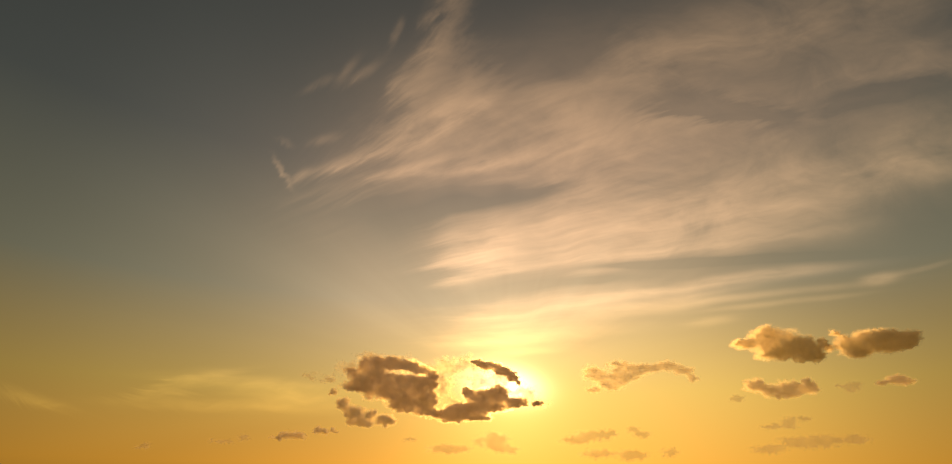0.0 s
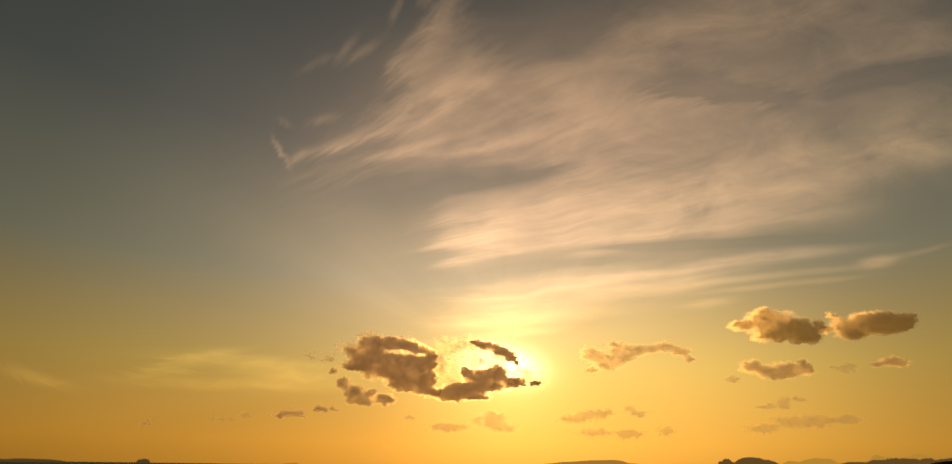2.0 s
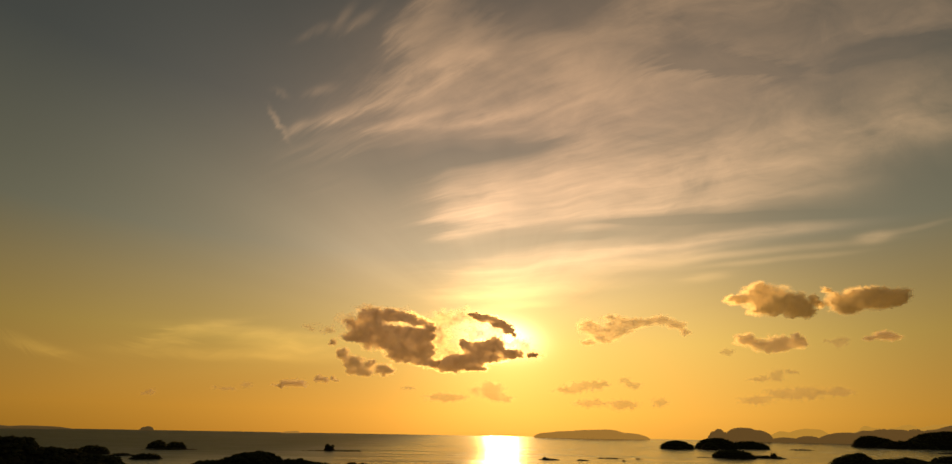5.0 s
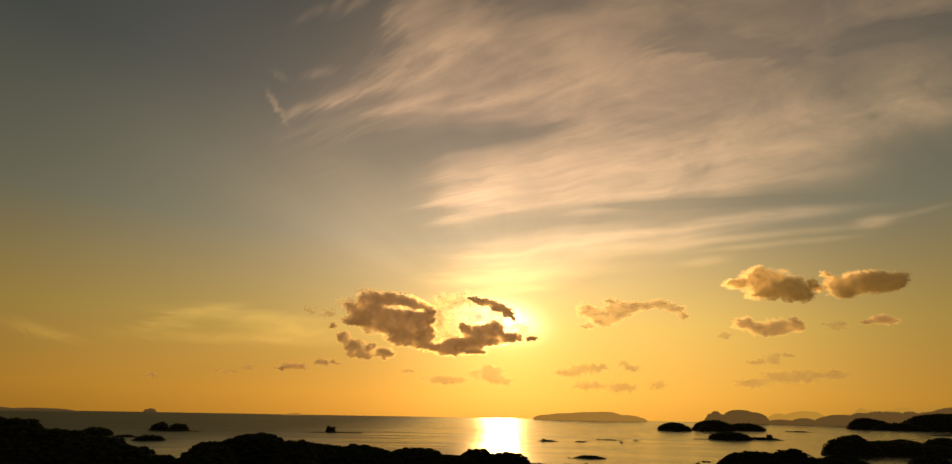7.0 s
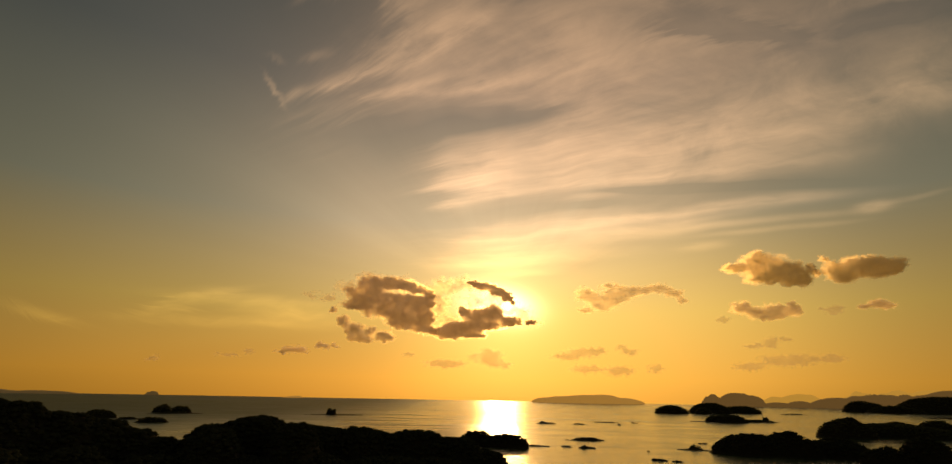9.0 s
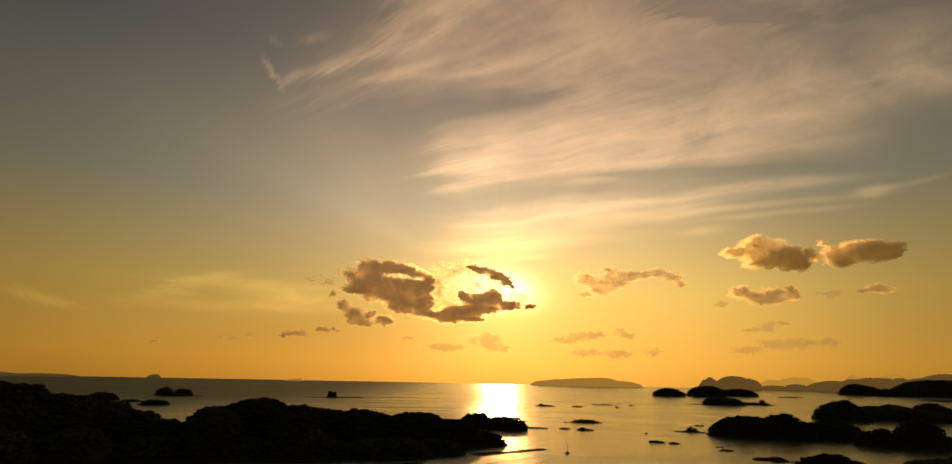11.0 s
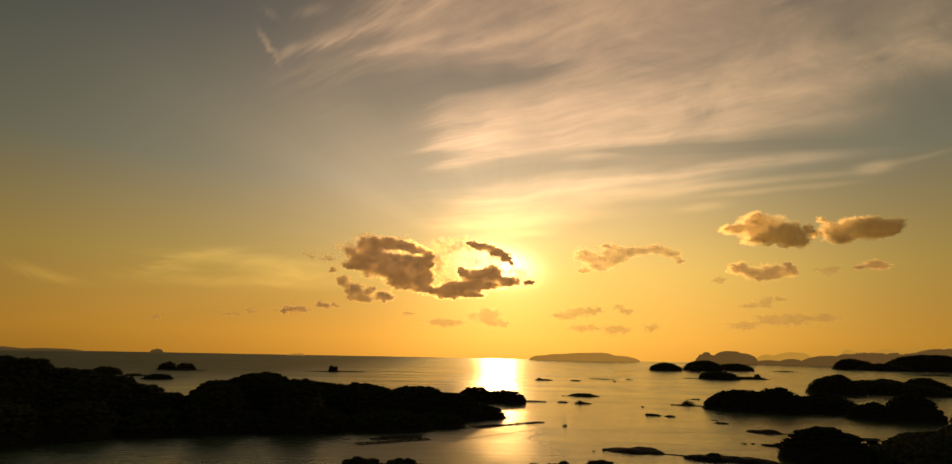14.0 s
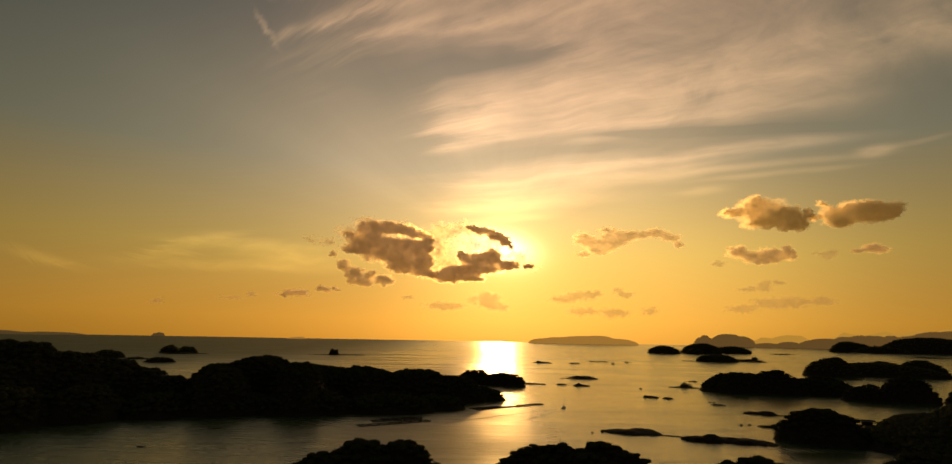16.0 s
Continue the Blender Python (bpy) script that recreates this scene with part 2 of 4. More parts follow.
def sea_material():
    m, t, p = material("sea_water")
    at = place_of(t)
    p.inputs["Base Color"].default_value = (0.07, 0.105, 0.045, 1)
    p.inputs["IOR"].default_value = 1.333
    p.inputs["Specular Tint"].default_value = (1.0, 0.79, 0.42, 1)
    slick = grain(t, scaled(t, at, 0.0016, 0.006, 1, 0.35), 1.0, 5.0, 0.6, 0.6)
    patch = grain(t, scaled(t, at, 0.007, 0.035, 1, -0.15), 1.0, 6.0, 0.65, 0.5)
    streak = grain(t, scaled(t, at, 0.02, 0.16, 1, 0.12), 1.0, 5.0, 0.6, 0.4)
    sep = t.nodes.new("ShaderNodeSeparateXYZ")
    t.links.new(at, sep.inputs[0])
    open_sea = Num(t, sep.outputs[1]).step(800.0, 2200.0)  # sheltered bay, then wind
    rough = (slick * 0.4 + patch * 0.35 + streak * 0.25).step(0.36, 0.64) * (0.17 + open_sea * 0.02) + 0.085 + open_sea * 0.02
    east_x = Num(t, sep.outputs[0])  # gusts ruffle the southern side, the islands to the north give a lee
    rough = rough + (east_x * -1.0).step(60.0, 900.0) * open_sea * 0.42 + (0.10 - east_x.step(0.0, 110.0) * 0.10 + east_x.step(-150.0, -20.0) * (1.0 - east_x.step(30.0, 110.0)) * 0.15) * (1.0 - open_sea)
    t.links.new((0.95 - open_sea * 0.4).sock, p.inputs["Specular IOR Level"])
    t.links.new(rough.sock, p.inputs["Roughness"])
    swell = grain(t, scaled(t, at, 0.05, 0.16, 1, 0.5), 1.0, 3.0, 0.5)
    chop = grain(t, scaled(t, at, 0.045, 0.028, 1, 0.3), 1.0, 5.0, 0.6, 0.4)
    comb = grain(t, scaled(t, at, 0.04, 0.085, 1, 0.1), 1.0, 4.0, 0.6, 0.5)
    ripple = grain(t, scaled(t, at, 0.35, 0.9, 1, 0.2), 1.0, 4.0, 0.6)
    t.links.new(bump(t, swell * 1.8 + ripple * 0.6 + chop * 1.8 + comb * 2.8, 0.34, open_sea * -0.38 + 0.6), p.inputs["Normal"])
    return m


def cloud_material(name, thick, thin=0.6, ahead_share=0.62, bend=1.3, tone=(0.95, 0.87, 0.79)):
    """water droplets: lets light through where the cloud is thin"""
    m = bpy.data.materials.new(name)
    m.use_nodes = True
    t = m.node_tree
    t.nodes.clear()
    att = t.nodes.new("ShaderNodeAttribute")
    att.attribute_name = "cover"
    deep = t.nodes.new("ShaderNodeAttribute")
    deep.attribute_name = "depth"
    puff = grain(t, place_of(t), 0.011, 7.0, 0.62)
    depth = Num(t, deep.outputs["Fac"]) * thin + (puff - 0.5) * 2.8
    dens = (Num(t, att.outputs["Fac"]) * (puff * 0.8 + 0.6)).op("MINIMUM", 1.0) * thick
    diff, thru, gap = (t.nodes.new("ShaderNodeBsdf" + k) for k in ("Diffuse", "Translucent", "Transparent"))
    ahead = t.nodes.new("ShaderNodeBsdfRefraction")  # droplets throw most light forwards
    ahead.inputs["Roughness"].default_value, ahead.inputs["IOR"].default_value = 0.75, bend
    ahead.inputs[0].default_value = (0.95, 0.84, 0.66, 1)
    glowing = t.nodes.new("ShaderNodeMixShader")
    t.links.new((depth.step(1.15, 0.0) * ahead_share).sock, glowing.inputs[0])
    t.links.new(vec(t, 0.0, -1.0, 0.0), ahead.inputs["Normal"])
    t.links.new(thru.outputs[0], glowing.inputs[1])
    t.links.new(ahead.outputs[0], glowing.inputs[2])
    diff.inputs[0].default_value = (*tone, 1)
    thru.inputs[0].default_value = (*tone, 1)
    body, whole = t.nodes.new("ShaderNodeMixShader"), t.nodes.new("ShaderNodeMixShader")
    t.links.new((1.35 - depth * 0.42).op("MAXIMUM", 0.55).op("MINIMUM", 1.0).sock, body.inputs[0])
    t.links.new(diff.outputs[0], body.inputs[1])
    t.links.new(glowing.outputs[0], body.inputs[2])
    t.links.new(dens.sock, whole.inputs[0])
    t.links.new(gap.outputs[0], whole.inputs[1])
    t.links.new(body.outputs[0], whole.inputs[2])
    out = t.nodes.new("ShaderNodeOutputMaterial")
    t.links.new(whole.outputs[0], out.inputs[0])
    return m


SEA = sea_material()
SOIL = solid("forest_soil", (0.015, 0.014, 0.008), (0.045, 0.04, 0.022), 0.3, 0.95, 0.5)
ROCK = solid("shore_rock", (0.018, 0.016, 0.013), (0.065, 0.057, 0.046), 0.5, 0.9, 0.4, 0.1)
# same woods as LEAF past 1250 m; haze painted in as paler green
HAZED_LEAF = leaf_material("hazed_far_crowns", (0.075, 0.08, 0.04), (0.13, 0.135, 0.062))
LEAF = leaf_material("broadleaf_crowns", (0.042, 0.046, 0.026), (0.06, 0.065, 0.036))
BARK = solid("pine_bark", (0.02, 0.015, 0.01), (0.07, 0.05, 0.035), 2.0)
def hazed_land_material(name, land, air):
    """land so far off that the lit air before it is most of what one sees; that haze is painted on as emission"""
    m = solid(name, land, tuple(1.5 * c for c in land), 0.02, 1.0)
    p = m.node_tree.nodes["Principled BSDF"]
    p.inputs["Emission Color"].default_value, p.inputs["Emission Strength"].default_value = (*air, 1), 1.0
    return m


# second colour of each: the haze in front, put into the land as glow
FAR_HAZED_LAND = hazed_land_material("far_land", (0.06, 0.05, 0.03), (0.115, 0.06, 0.016))
HAZE_LAND = hazed_land_material("hazy_far_land", (0.06, 0.05, 0.03), (0.34, 0.165, 0.03))
PALE_HAZED_LAND = hazed_land_material("pale_hazed_land", (0.06, 0.05, 0.03), (0.46, 0.23, 0.032))
DIM_HAZED_LAND = hazed_land_material("dim_hazed_land", (0.06, 0.05, 0.03), (0.07, 0.042, 0.014))
TIMBER = solid("wet_timber", (0.03, 0.024, 0.018), (0.09, 0.07, 0.05), 1.5)
HULL = solid("painted_hull", (0.35, 0.34, 0.32), (0.5, 0.49, 0.46), 1.0, 0.4)
DARK = solid("dark_paint", (0.02, 0.02, 0.022), (0.05, 0.05, 0.05), 1.0, 0.5)
METAL = solid("grey_metal", (0.2, 0.2, 0.2), (0.35, 0.35, 0.34), 1.0, 0.5)
CLOUD = cloud_material("cumulus", 0.95, 0.9, tone=(0.97, 0.87, 0.84))
HAZY = cloud_material("thin_cumulus", 0.27, 1.0, 0.2)
GOLD = cloud_material("golden_cumulus", 0.94, 1.02, 0.8, 1.75, (0.97, 0.9, 0.72))
SOFT = cloud_material("soft_golden_cumulus", 0.72, 0.7, 0.65, 1.75)
PALE = cloud_material("pale_cumulus", 0.58, 0.45, 0.35, 1.5)
BROWN = cloud_material("thin_brown_cumulus", 0.9, 0.8, 0.5)
BRIGHT = cloud_material("sunlit_cloud", 0.42, 0.8, 0.3)


# ---- shapes ----
def mesh_from(name, verts, faces, mat, smooth=False):
    me = bpy.data.meshes.new(name)
    me.from_pydata([tuple(v) for v in verts], [], [tuple(f) for f in faces])
    me.materials.append(mat)
    if smooth:
        me.polygons.foreach_set("use_smooth", [True] * len(me.polygons))
    me.update()
    return me


def tri_mesh(name, verts, tris, mat, smooth=False):
    """a mesh of triangles from two arrays, quickly"""
    me = bpy.data.meshes.new(name)
    n = len(tris)
    me.vertices.add(len(verts))
    me.vertices.foreach_set("co", np.asarray(verts, np.float32).ravel())
    me.loops.add(3 * n)
    me.loops.foreach_set("vertex_index", np.asarray(tris, np.int32).ravel())
    me.polygons.add(n)
    me.polygons.foreach_set("loop_start", np.arange(0, 3 * n, 3, dtype=np.int32))
    if smooth:
        me.polygons.foreach_set("use_smooth", np.ones(n, bool))
    me.materials.append(mat)
    me.update()
    me.validate()
    return me


def part(name, bm, mat, parent, label=""):
    me = bpy.data.meshes.new(name)
    bm.to_mesh(me)
    bm.free()
    me.materials.append(mat)
    ob = new(name, me)
    ob.parent = parent
    return tagged(ob, label)


def hash01(ix, iy, seed):
    n = (ix.astype(np.int64) * 374761393 + iy.astype(np.int64) * 668265263 + seed * 982451653) & 0xFFFFFFFF
    n = ((n ^ (n >> 13)) * 1274126177) & 0xFFFFFFFF
    return ((n ^ (n >> 16)) & 0xFFFF) / 65535.0


def lattice(x, y, seed):
    ix, iy = np.floor(x), np.floor(y)
    fx, fy = x - ix, y - iy
    fx, fy = fx * fx * (3 - 2 * fx), fy * fy * (3 - 2 * fy)
    a, b = hash01(ix, iy, seed), hash01(ix + 1, iy, seed)
    c, d = hash01(ix, iy + 1, seed), hash01(ix + 1, iy + 1, seed)
    return (a * (1 - fx) + b * fx) * (1 - fy) + (c * (1 - fx) + d * fx) * fy


def fbm(x, y, seed, octaves=4, billow=False):
    total, amp, norm = np.zeros_like(x), 1.0, 0.0
    for k in range(octaves):
        n = lattice(x, y, seed + 17 * k)
        total += amp * (1 - np.abs(2 * n - 1) if billow else n)
        norm += amp
        x, y, amp = x * 1.62 - y * 1.22 + 11.7, x * 1.22 + y * 1.62 - 5.3, amp * 0.52
    return total / norm


def grid_tris(keep):
    """two triangles for every kept cell of a grid with one vertex more each way"""
    rows, cols = keep.shape
    j, i = np.nonzero(keep)
    a = j * (cols + 1) + i
    b, c, d = a + 1, a + cols + 2, a + cols + 1
    return np.concatenate([np.stack([a, b, c], 1), np.stack([a, c, d], 1)])


def patches(keep):
    """connected patches of a grid of cells: the grid of their numbers and the numbers worth building, largest first"""
    label = np.where(keep, np.arange(keep.size).reshape(keep.shape) + 1, 0)
    while True:
        pad = np.pad(label, 1)
        best = np.maximum.reduce([pad[1:-1, 1:-1], pad[:-2, 1:-1], pad[2:, 1:-1], pad[1:-1, :-2], pad[1:-1, 2:]])
        best = np.where(keep, best, 0)
        if (best == label).all():
            break
        label = best
    ids, counts = np.unique(label[label > 0], return_counts=True)
    order = np.argsort(-counts)
    return label, [ids[k] for k in order if counts[k] > 0.02 * counts.max() and counts[k] > 3]


def compact(verts, tris):
    used, inv = np.unique(tris.ravel(), return_inverse=True)
    return verts[used], inv.reshape(-1, 3), used


# ---- the sea: one sheet, flat over the bay, drawn in towards its horizon ----
FLAT, EDGE = 1300.0, 4950.0


def sea_z(d):
    return EYE_Z * np.maximum(0.0, d - FLAT) / (EDGE - FLAT) * 0.82


def make_sea():
    radii = np.concatenate([np.linspace(0, FLAT, 27), np.linspace(FLAT + 60, EDGE, 60)])
    seg = 180
    ang = np.linspace(0, 2 * np.pi, seg, endpoint=False)
    r, a = np.meshgrid(radii, ang, indexing="ij")
    verts = np.stack([r * np.sin(a), r * np.cos(a), sea_z(r)], -1).reshape(-1, 3)
    faces = []
    for i in range(len(radii) - 1):
        for j in range(seg):
            k = (j + 1) % seg
            faces.append((i * seg + j, i * seg + k, (i + 1) * seg + k, (i + 1) * seg + j))
    ob = new("water", mesh_from("water", verts, faces, SEA, True))
    tagged(ob, "calm sea with soft ripples, golden under the low sun", "sea", kind="structure")


make_sea()


# ---- wooded islands ----
def ball(level=1):
    bm = bmesh.new()
    bmesh.ops.create_icosphere(bm, subdivisions=level, radius=1.0)
    v = np.array([x.co[:] for x in bm.verts])
    f = np.array([[x.index for x in q.verts] for q in bm.faces])
    bm.free()
    return v, f


def crown_shape(rng, lumps, leaves, level=1):
    """a crown of unit size: rounded lumps of foliage with loose sprays of small leaves round them"""
    bv, bf = ball(level)
    vs, fs, at = [], [], 0
    for k in range(lumps):
        c = np.array([*rng.uniform(-0.55, 0.55, 2), rng.uniform(-0.25, 0.3)]) if k else np.zeros(3)
        r = rng.uniform(0.38, 0.58) if k else 0.78
        v = bv * (r * rng.uniform(0.88, 1.08, (len(bv), 1))) * (1, 1, 0.82) + c
        vs.append(v), fs.append(bf + at)
        at += len(v)
    skin = np.concatenate(vs)
    for k in range(leaves):
        p = skin[rng.integers(len(skin))] * rng.uniform(0.95, 1.14)
        t = p + rng.normal(0, 0.085 if level > 1 else 0.1, (3, 3))
        vs.append(t), fs.append(np.array([[at, at + 1, at + 2]]))
        at += 3
    return np.concatenate(vs), np.concatenate(fs)


RNG = np.random.default_rng(5)
CROWNS_NEAR = [crown_shape(RNG, 4, 330, 2) for k in range(5)]
CROWNS_MID = [crown_shape(RNG, 2, 24) for k in range(6)]
CROWNS_FAR = [crown_shape(RNG, 1, 8) for k in range(4)]


def land_height(lobes, x, y, seed, canopy, steep=0.5):
    h = np.full_like(x, -3.0)
    for cx, cy, rx, ry, rot, top in lobes:
        c, s = math.cos(radians(rot)), math.sin(radians(rot))
        dx, dy = x - cx, y - cy
        a, b = (dx * c + dy * s) / rx, (-dx * s + dy * c) / ry
        wob = (fbm(x * 2.2 / rx, y * 2.2 / rx, seed, 3) - 0.5) * (0.42 if top > 8 else 0.2)
        if top <= 8:  # bare rock is notched and ragged
            wob = wob + (fbm(x * 7.0 / rx, y * 7.0 / rx, seed + 4, 4) - 0.5) * 1.1
        q = a * a + b * b + wob
        lift = top - (canopy if top > 8 else 0)
        h = np.maximum(h, np.where(q < 1, lift * np.clip(1 - q, 0, 1) ** steep, -3.0 * np.minimum(q - 1, 1)))
    return h


def island(label, lobes, crowns=CROWNS_MID, spacing=5.0, size=4.0, canopy=5.0, seed=1, name="island", soil=None, steep=0.68):
    """a hump of land with rocky shore; where it is high enough, woods over it"""
    rng = np.random.default_rng(seed)
    L = np.array(lobes)
    reach = np.maximum(L[:, 2], L[:, 3]) * 1.25
    x0, x1 = (L[:, 0] - reach).min(), (L[:, 0] + reach).max()
    y0, y1 = (L[:, 1] - reach).min(), (L[:, 1] + reach).max()
    dist = math.hypot((x0 + x1) / 2, (y0 + y1) / 2)
    cell = max(1.0, dist / 330)
    nx, ny = int((x1 - x0) / cell) + 2, int((y1 - y0) / cell) + 2
    gx, gy = np.meshgrid(x0 + cell * np.arange(nx), y0 + cell * np.arange(ny))
    h = land_height(lobes, gx, gy, seed, canopy, steep)
    rough = (fbm(gx / (cell * 7), gy / (cell * 7), seed + 3, 4) - 0.5) * max(min(3.0, 0.45 * L[:, 5].max()), 0.0 if canopy else 0.10 * L[:, 5].max())
    h = np.where(h > 0, h + rough, h)
    base = sea_z(np.hypot(gx, gy))
    verts = np.stack([gx, gy, h + base], -1).reshape(-1, 3)
    keep = np.maximum.reduce([h[:-1, :-1], h[1:, :-1], h[:-1, 1:], h[1:, 1:]]) > 0
    label_of, wanted = patches(keep)
    n = int((x1 - x0) / spacing) + 1, int((y1 - y0) / spacing) + 1
    px, py = np.meshgrid(x0 + spacing * np.arange(n[0]), y0 + spacing * np.arange(n[1]))
    px = (px + rng.uniform(-0.45, 0.45, px.shape) * spacing).ravel()
    py = (py + rng.uniform(-0.45, 0.45, py.shape) * spacing).ravel()
    ph = land_height(lobes, px, py, seed, canopy, steep)
    ix = np.clip(((px - x0) / cell).astype(int), 0, nx - 2)
    iy = np.clip(((py - y0) / cell).astype(int), 0, ny - 2)
    pl = label_of[iy, ix]
    first_one = None
    for which in wanted:
        v, f, _ = compact(verts, grid_tris(label_of == which))
        origin = np.array([v[:, 0].mean(), v[:, 1].mean(), 0.0])
        ob = new(name, tri_mesh(name, v - origin, f, soil or (SOIL if crowns else ROCK), True))
        ob.location = origin
        tagged(ob, label, "island" if name == "island" else "rocks")
        first_one = first_one or ob
        ok = (pl == which) & (ph > 3.2)
        if crowns and ok.any():
            plant(ob, origin, px[ok], py[ok], ph[ok], crowns, size, rng, LEAF if dist < 1250 else HAZED_LEAF)
    return first_one


def plant(ob, origin, px, py, ph, crowns, size, rng, leaf):
    """the woods on an island: crowns of many sizes, joined"""
    vs, fs, at = [], [], 0
    for x, y, z in zip(px, py, ph):
        cv, cf = crowns[rng.integers(len(crowns))]
        s = size * rng.uniform(0.7, 1.25) * (0.75 if z < 5 else 1.0) * (1.3 if rng.uniform() < 0.05 else 1.0)
        t = rng.uniform(0, 6.28)
        c, d = math.cos(t) * s, math.sin(t) * s
        w = np.stack([cv[:, 0] * c - cv[:, 1] * d, cv[:, 0] * d + cv[:, 1] * c, cv[:, 2] * s * rng.uniform(0.6, 0.9)], 1)
        w += (x - origin[0], y - origin[1], z + s * 0.45 + float(sea_z(np.float64(math.hypot(x, y)))))
        vs.append(w), fs.append(cf + at)
        at += len(w)
    woods = new("forest", tri_mesh("forest", np.concatenate(vs), np.concatenate(fs), leaf))
    woods.parent = ob
    tagged(woods, "dense dark broadleaf and pine canopy", kind="stuff")


island("dark wooded headland falling to the bay", [
    (-623, 597, 88.4, 170, 46.3, 70.9), (-537, 610, 76.1, 130, 41.4, 71.8), (-493, 616, 47.8, 100, 38.6, 70.0),
    (-453, 632, 49.7, 85, 35.6, 59.1), (-424, 648, 52.7, 72, 33.2, 52.3), (-391, 658, 45.9, 60, 30.7, 43.3),
    (-356, 661, 36.2, 46, 28.3, 32.5),
    (-412, 477, 49.1, 48, 40.8, 36.7), (-366, 525, 39.2, 36, 34.9, 32.6), (-459, 468, 55.1, 60, 44.5, 51.5)], spacing=5.0, seed=11)
island("long dark wooded peninsula with a tapering tip", [
    (-305, 678, 42.9, 50, 24.2, 46.5), (-272, 709, 67.7, 70, 21.0, 57.0), (-198, 721, 60.6, 65, 15.4, 46.8),
    (-137, 729, 78.1, 58, 10.6, 44.4), (-71, 734, 65.9, 48, 5.5, 41.3), (-20, 737, 45.3, 38, 1.6, 33.3),
    (16, 748, 33.7, 24, -1.3, 19.6), (-311, 561, 37.0, 36, 29.0, 22.9), (-271, 606, 35.9, 60, 24.1, 46.4), (-191, 625, 32.4, 60, 17.0, 53.6),
    (-253, 589, 55.5, 40, 23.3, 23.1), (-171, 602, 56.5, 38, 15.9, 24.5), (-90, 621, 51.8, 34, 8.3, 20.9), (-37, 648, 34.7, 26, 3.2, 17.1)], spacing=4.6, seed=12)
island("small wooded knoll island with round tree crowns", [
    (12, 1017, 33.7, 15.0, -0.7, 28.3), (62, 989, 41.5, 16.3, -3.6, 24.1), (123, 1028, 22.7, 3.4, -6.8, 3.0)], spacing=4.6, size=4.2, seed=13)
island("pair of wooded humps on a flat rock shelf", [
    (-1060, 1931, 31.8, 15.8, 28.8, 28.6), (-994, 1923, 34.0, 16.9, 27.3, 24.3), (-987, 1873, 86.1, 12.8, 27.8, 3.4)], seed=14, size=4.5)
island("low wooded islet behind the headland", [
    (-1033, 1566, 41.7, 16.5, 33.4, 24.5), (-937, 1544, 36.3, 10.8, 31.3, 9.4), (-819, 1450, 38.2, 7.6, 29.5, 16.7)], seed=15)
island("round-topped wooded islet in open water", [(996, 2764, 79.3, 39.1, -19.8, 41.2)], CROWNS_FAR, 6.5, 5, seed=16)
island("broad wooded island with two rises", [
    (1218, 2824, 99.7, 44.2, -23.3, 51.4), (1391, 2863, 99.2, 44.0, -25.9, 36.4), (1138, 2717, 42.5, 25.3, -22.7, 32.0)], CROWNS_FAR, 6.5, 5, seed=17)
island("low wooded island trailing off into rocks", [
    (921, 2006, 71.0, 28.0, -24.7, 29.5), (1040, 2015, 64.7, 16.1, -27.3, 10.3), (1088, 2059, 14.4, 11.5, -27.9, 17.6),
    (825, 2014, 36.8, 11.0, -22.3, 1.7)], CROWNS_FAR, 5.5, 4.4, seed=18)
island("dark wooded island with a bare reef at its point", [
    (471, 936, 70.0, 27.3, -26.7, 34.2), (455, 924, 32.4, 15.9, -26.2, 37.6), (517, 915, 44.5, 17.5, -29.5, 41.2),
    (600, 928, 56.2, 15.4, -33.2, 32.0), (604, 915, 36.0, 11.8, -33.4, 28.0), (557, 923, 104.0, 19.8, -31.1, 28.4),
    (397, 1006, 29.8, 5.9, -21.5, 2.8), (405, 1020, 11.6, 5.8, -21.7, 6.2)], seed=19, spacing=4.0, size=3.5)
island("long dark wooded island with an even ridge", [
    (921, 1373, 66.1, 27.9, -33.8, 48.3), (922, 1367, 36.0, 19.0, -34.0, 50.1), (1062, 1397, 66.9, 21.8, -37.2, 38.3),
    (1155, 1385, 58.4, 21.9, -39.8, 42.6), (1048, 1383, 150.3, 29.0, -37.1, 33.0)], seed=20, spacing=4.4, size=3.5)
island("steep cone-shaped wooded island", [
    (602, 820, 35.2, 13.9, -36.3, 25.4), (656, 815, 39.9, 17.6, -38.8, 40.0), (594, 870, 11.3, 3.4, -34.3, 1.6)], seed=21, spacing=4.0, size=3.5)
island("small wooded islet beside the cone island", [(724, 790, 28.8, 11.4, -42.5, 23.0)], seed=22, spacing=5.5)
island("far wooded cape with a low neck", [
    (2281, 3208, 113.2, 44.8, -35.4, 62.8), (2318, 3029, 137.2, 34.0, -37.4, 39.3), (2575, 3007, 235.2, 69.3, -40.6, 88.3),
    (2344, 3204, 59.0, 23.5, -36.2, 49.1)], CROWNS_FAR, 8, 5.6, seed=23)
island("steep wooded hill above a narrow channel", [
    (295, 466, 32.5, 13.8, -32.2, 30.8), (295, 465, 23.3, 12.5, -32.2, 31.9), (314, 464, 20.8, 9.2, -33.8, 26.4), (334, 476, 15.0, 6.4, -34.9, 15.2)], CROWNS_NEAR, 3.3, 2.9, seed=24)
island("broad dark wooded shore rising steadily inland", [
    (364, 471, 32.7, 60, -37.7, 15.2), (405, 483, 40.7, 120, -39.9, 23.2), (470, 491, 58.7, 160, -43.7, 32.8),
    (466, 482, 38.1, 160, -44.0, 38.4)], CROWNS_MID, 2.9, 2.9, seed=25)
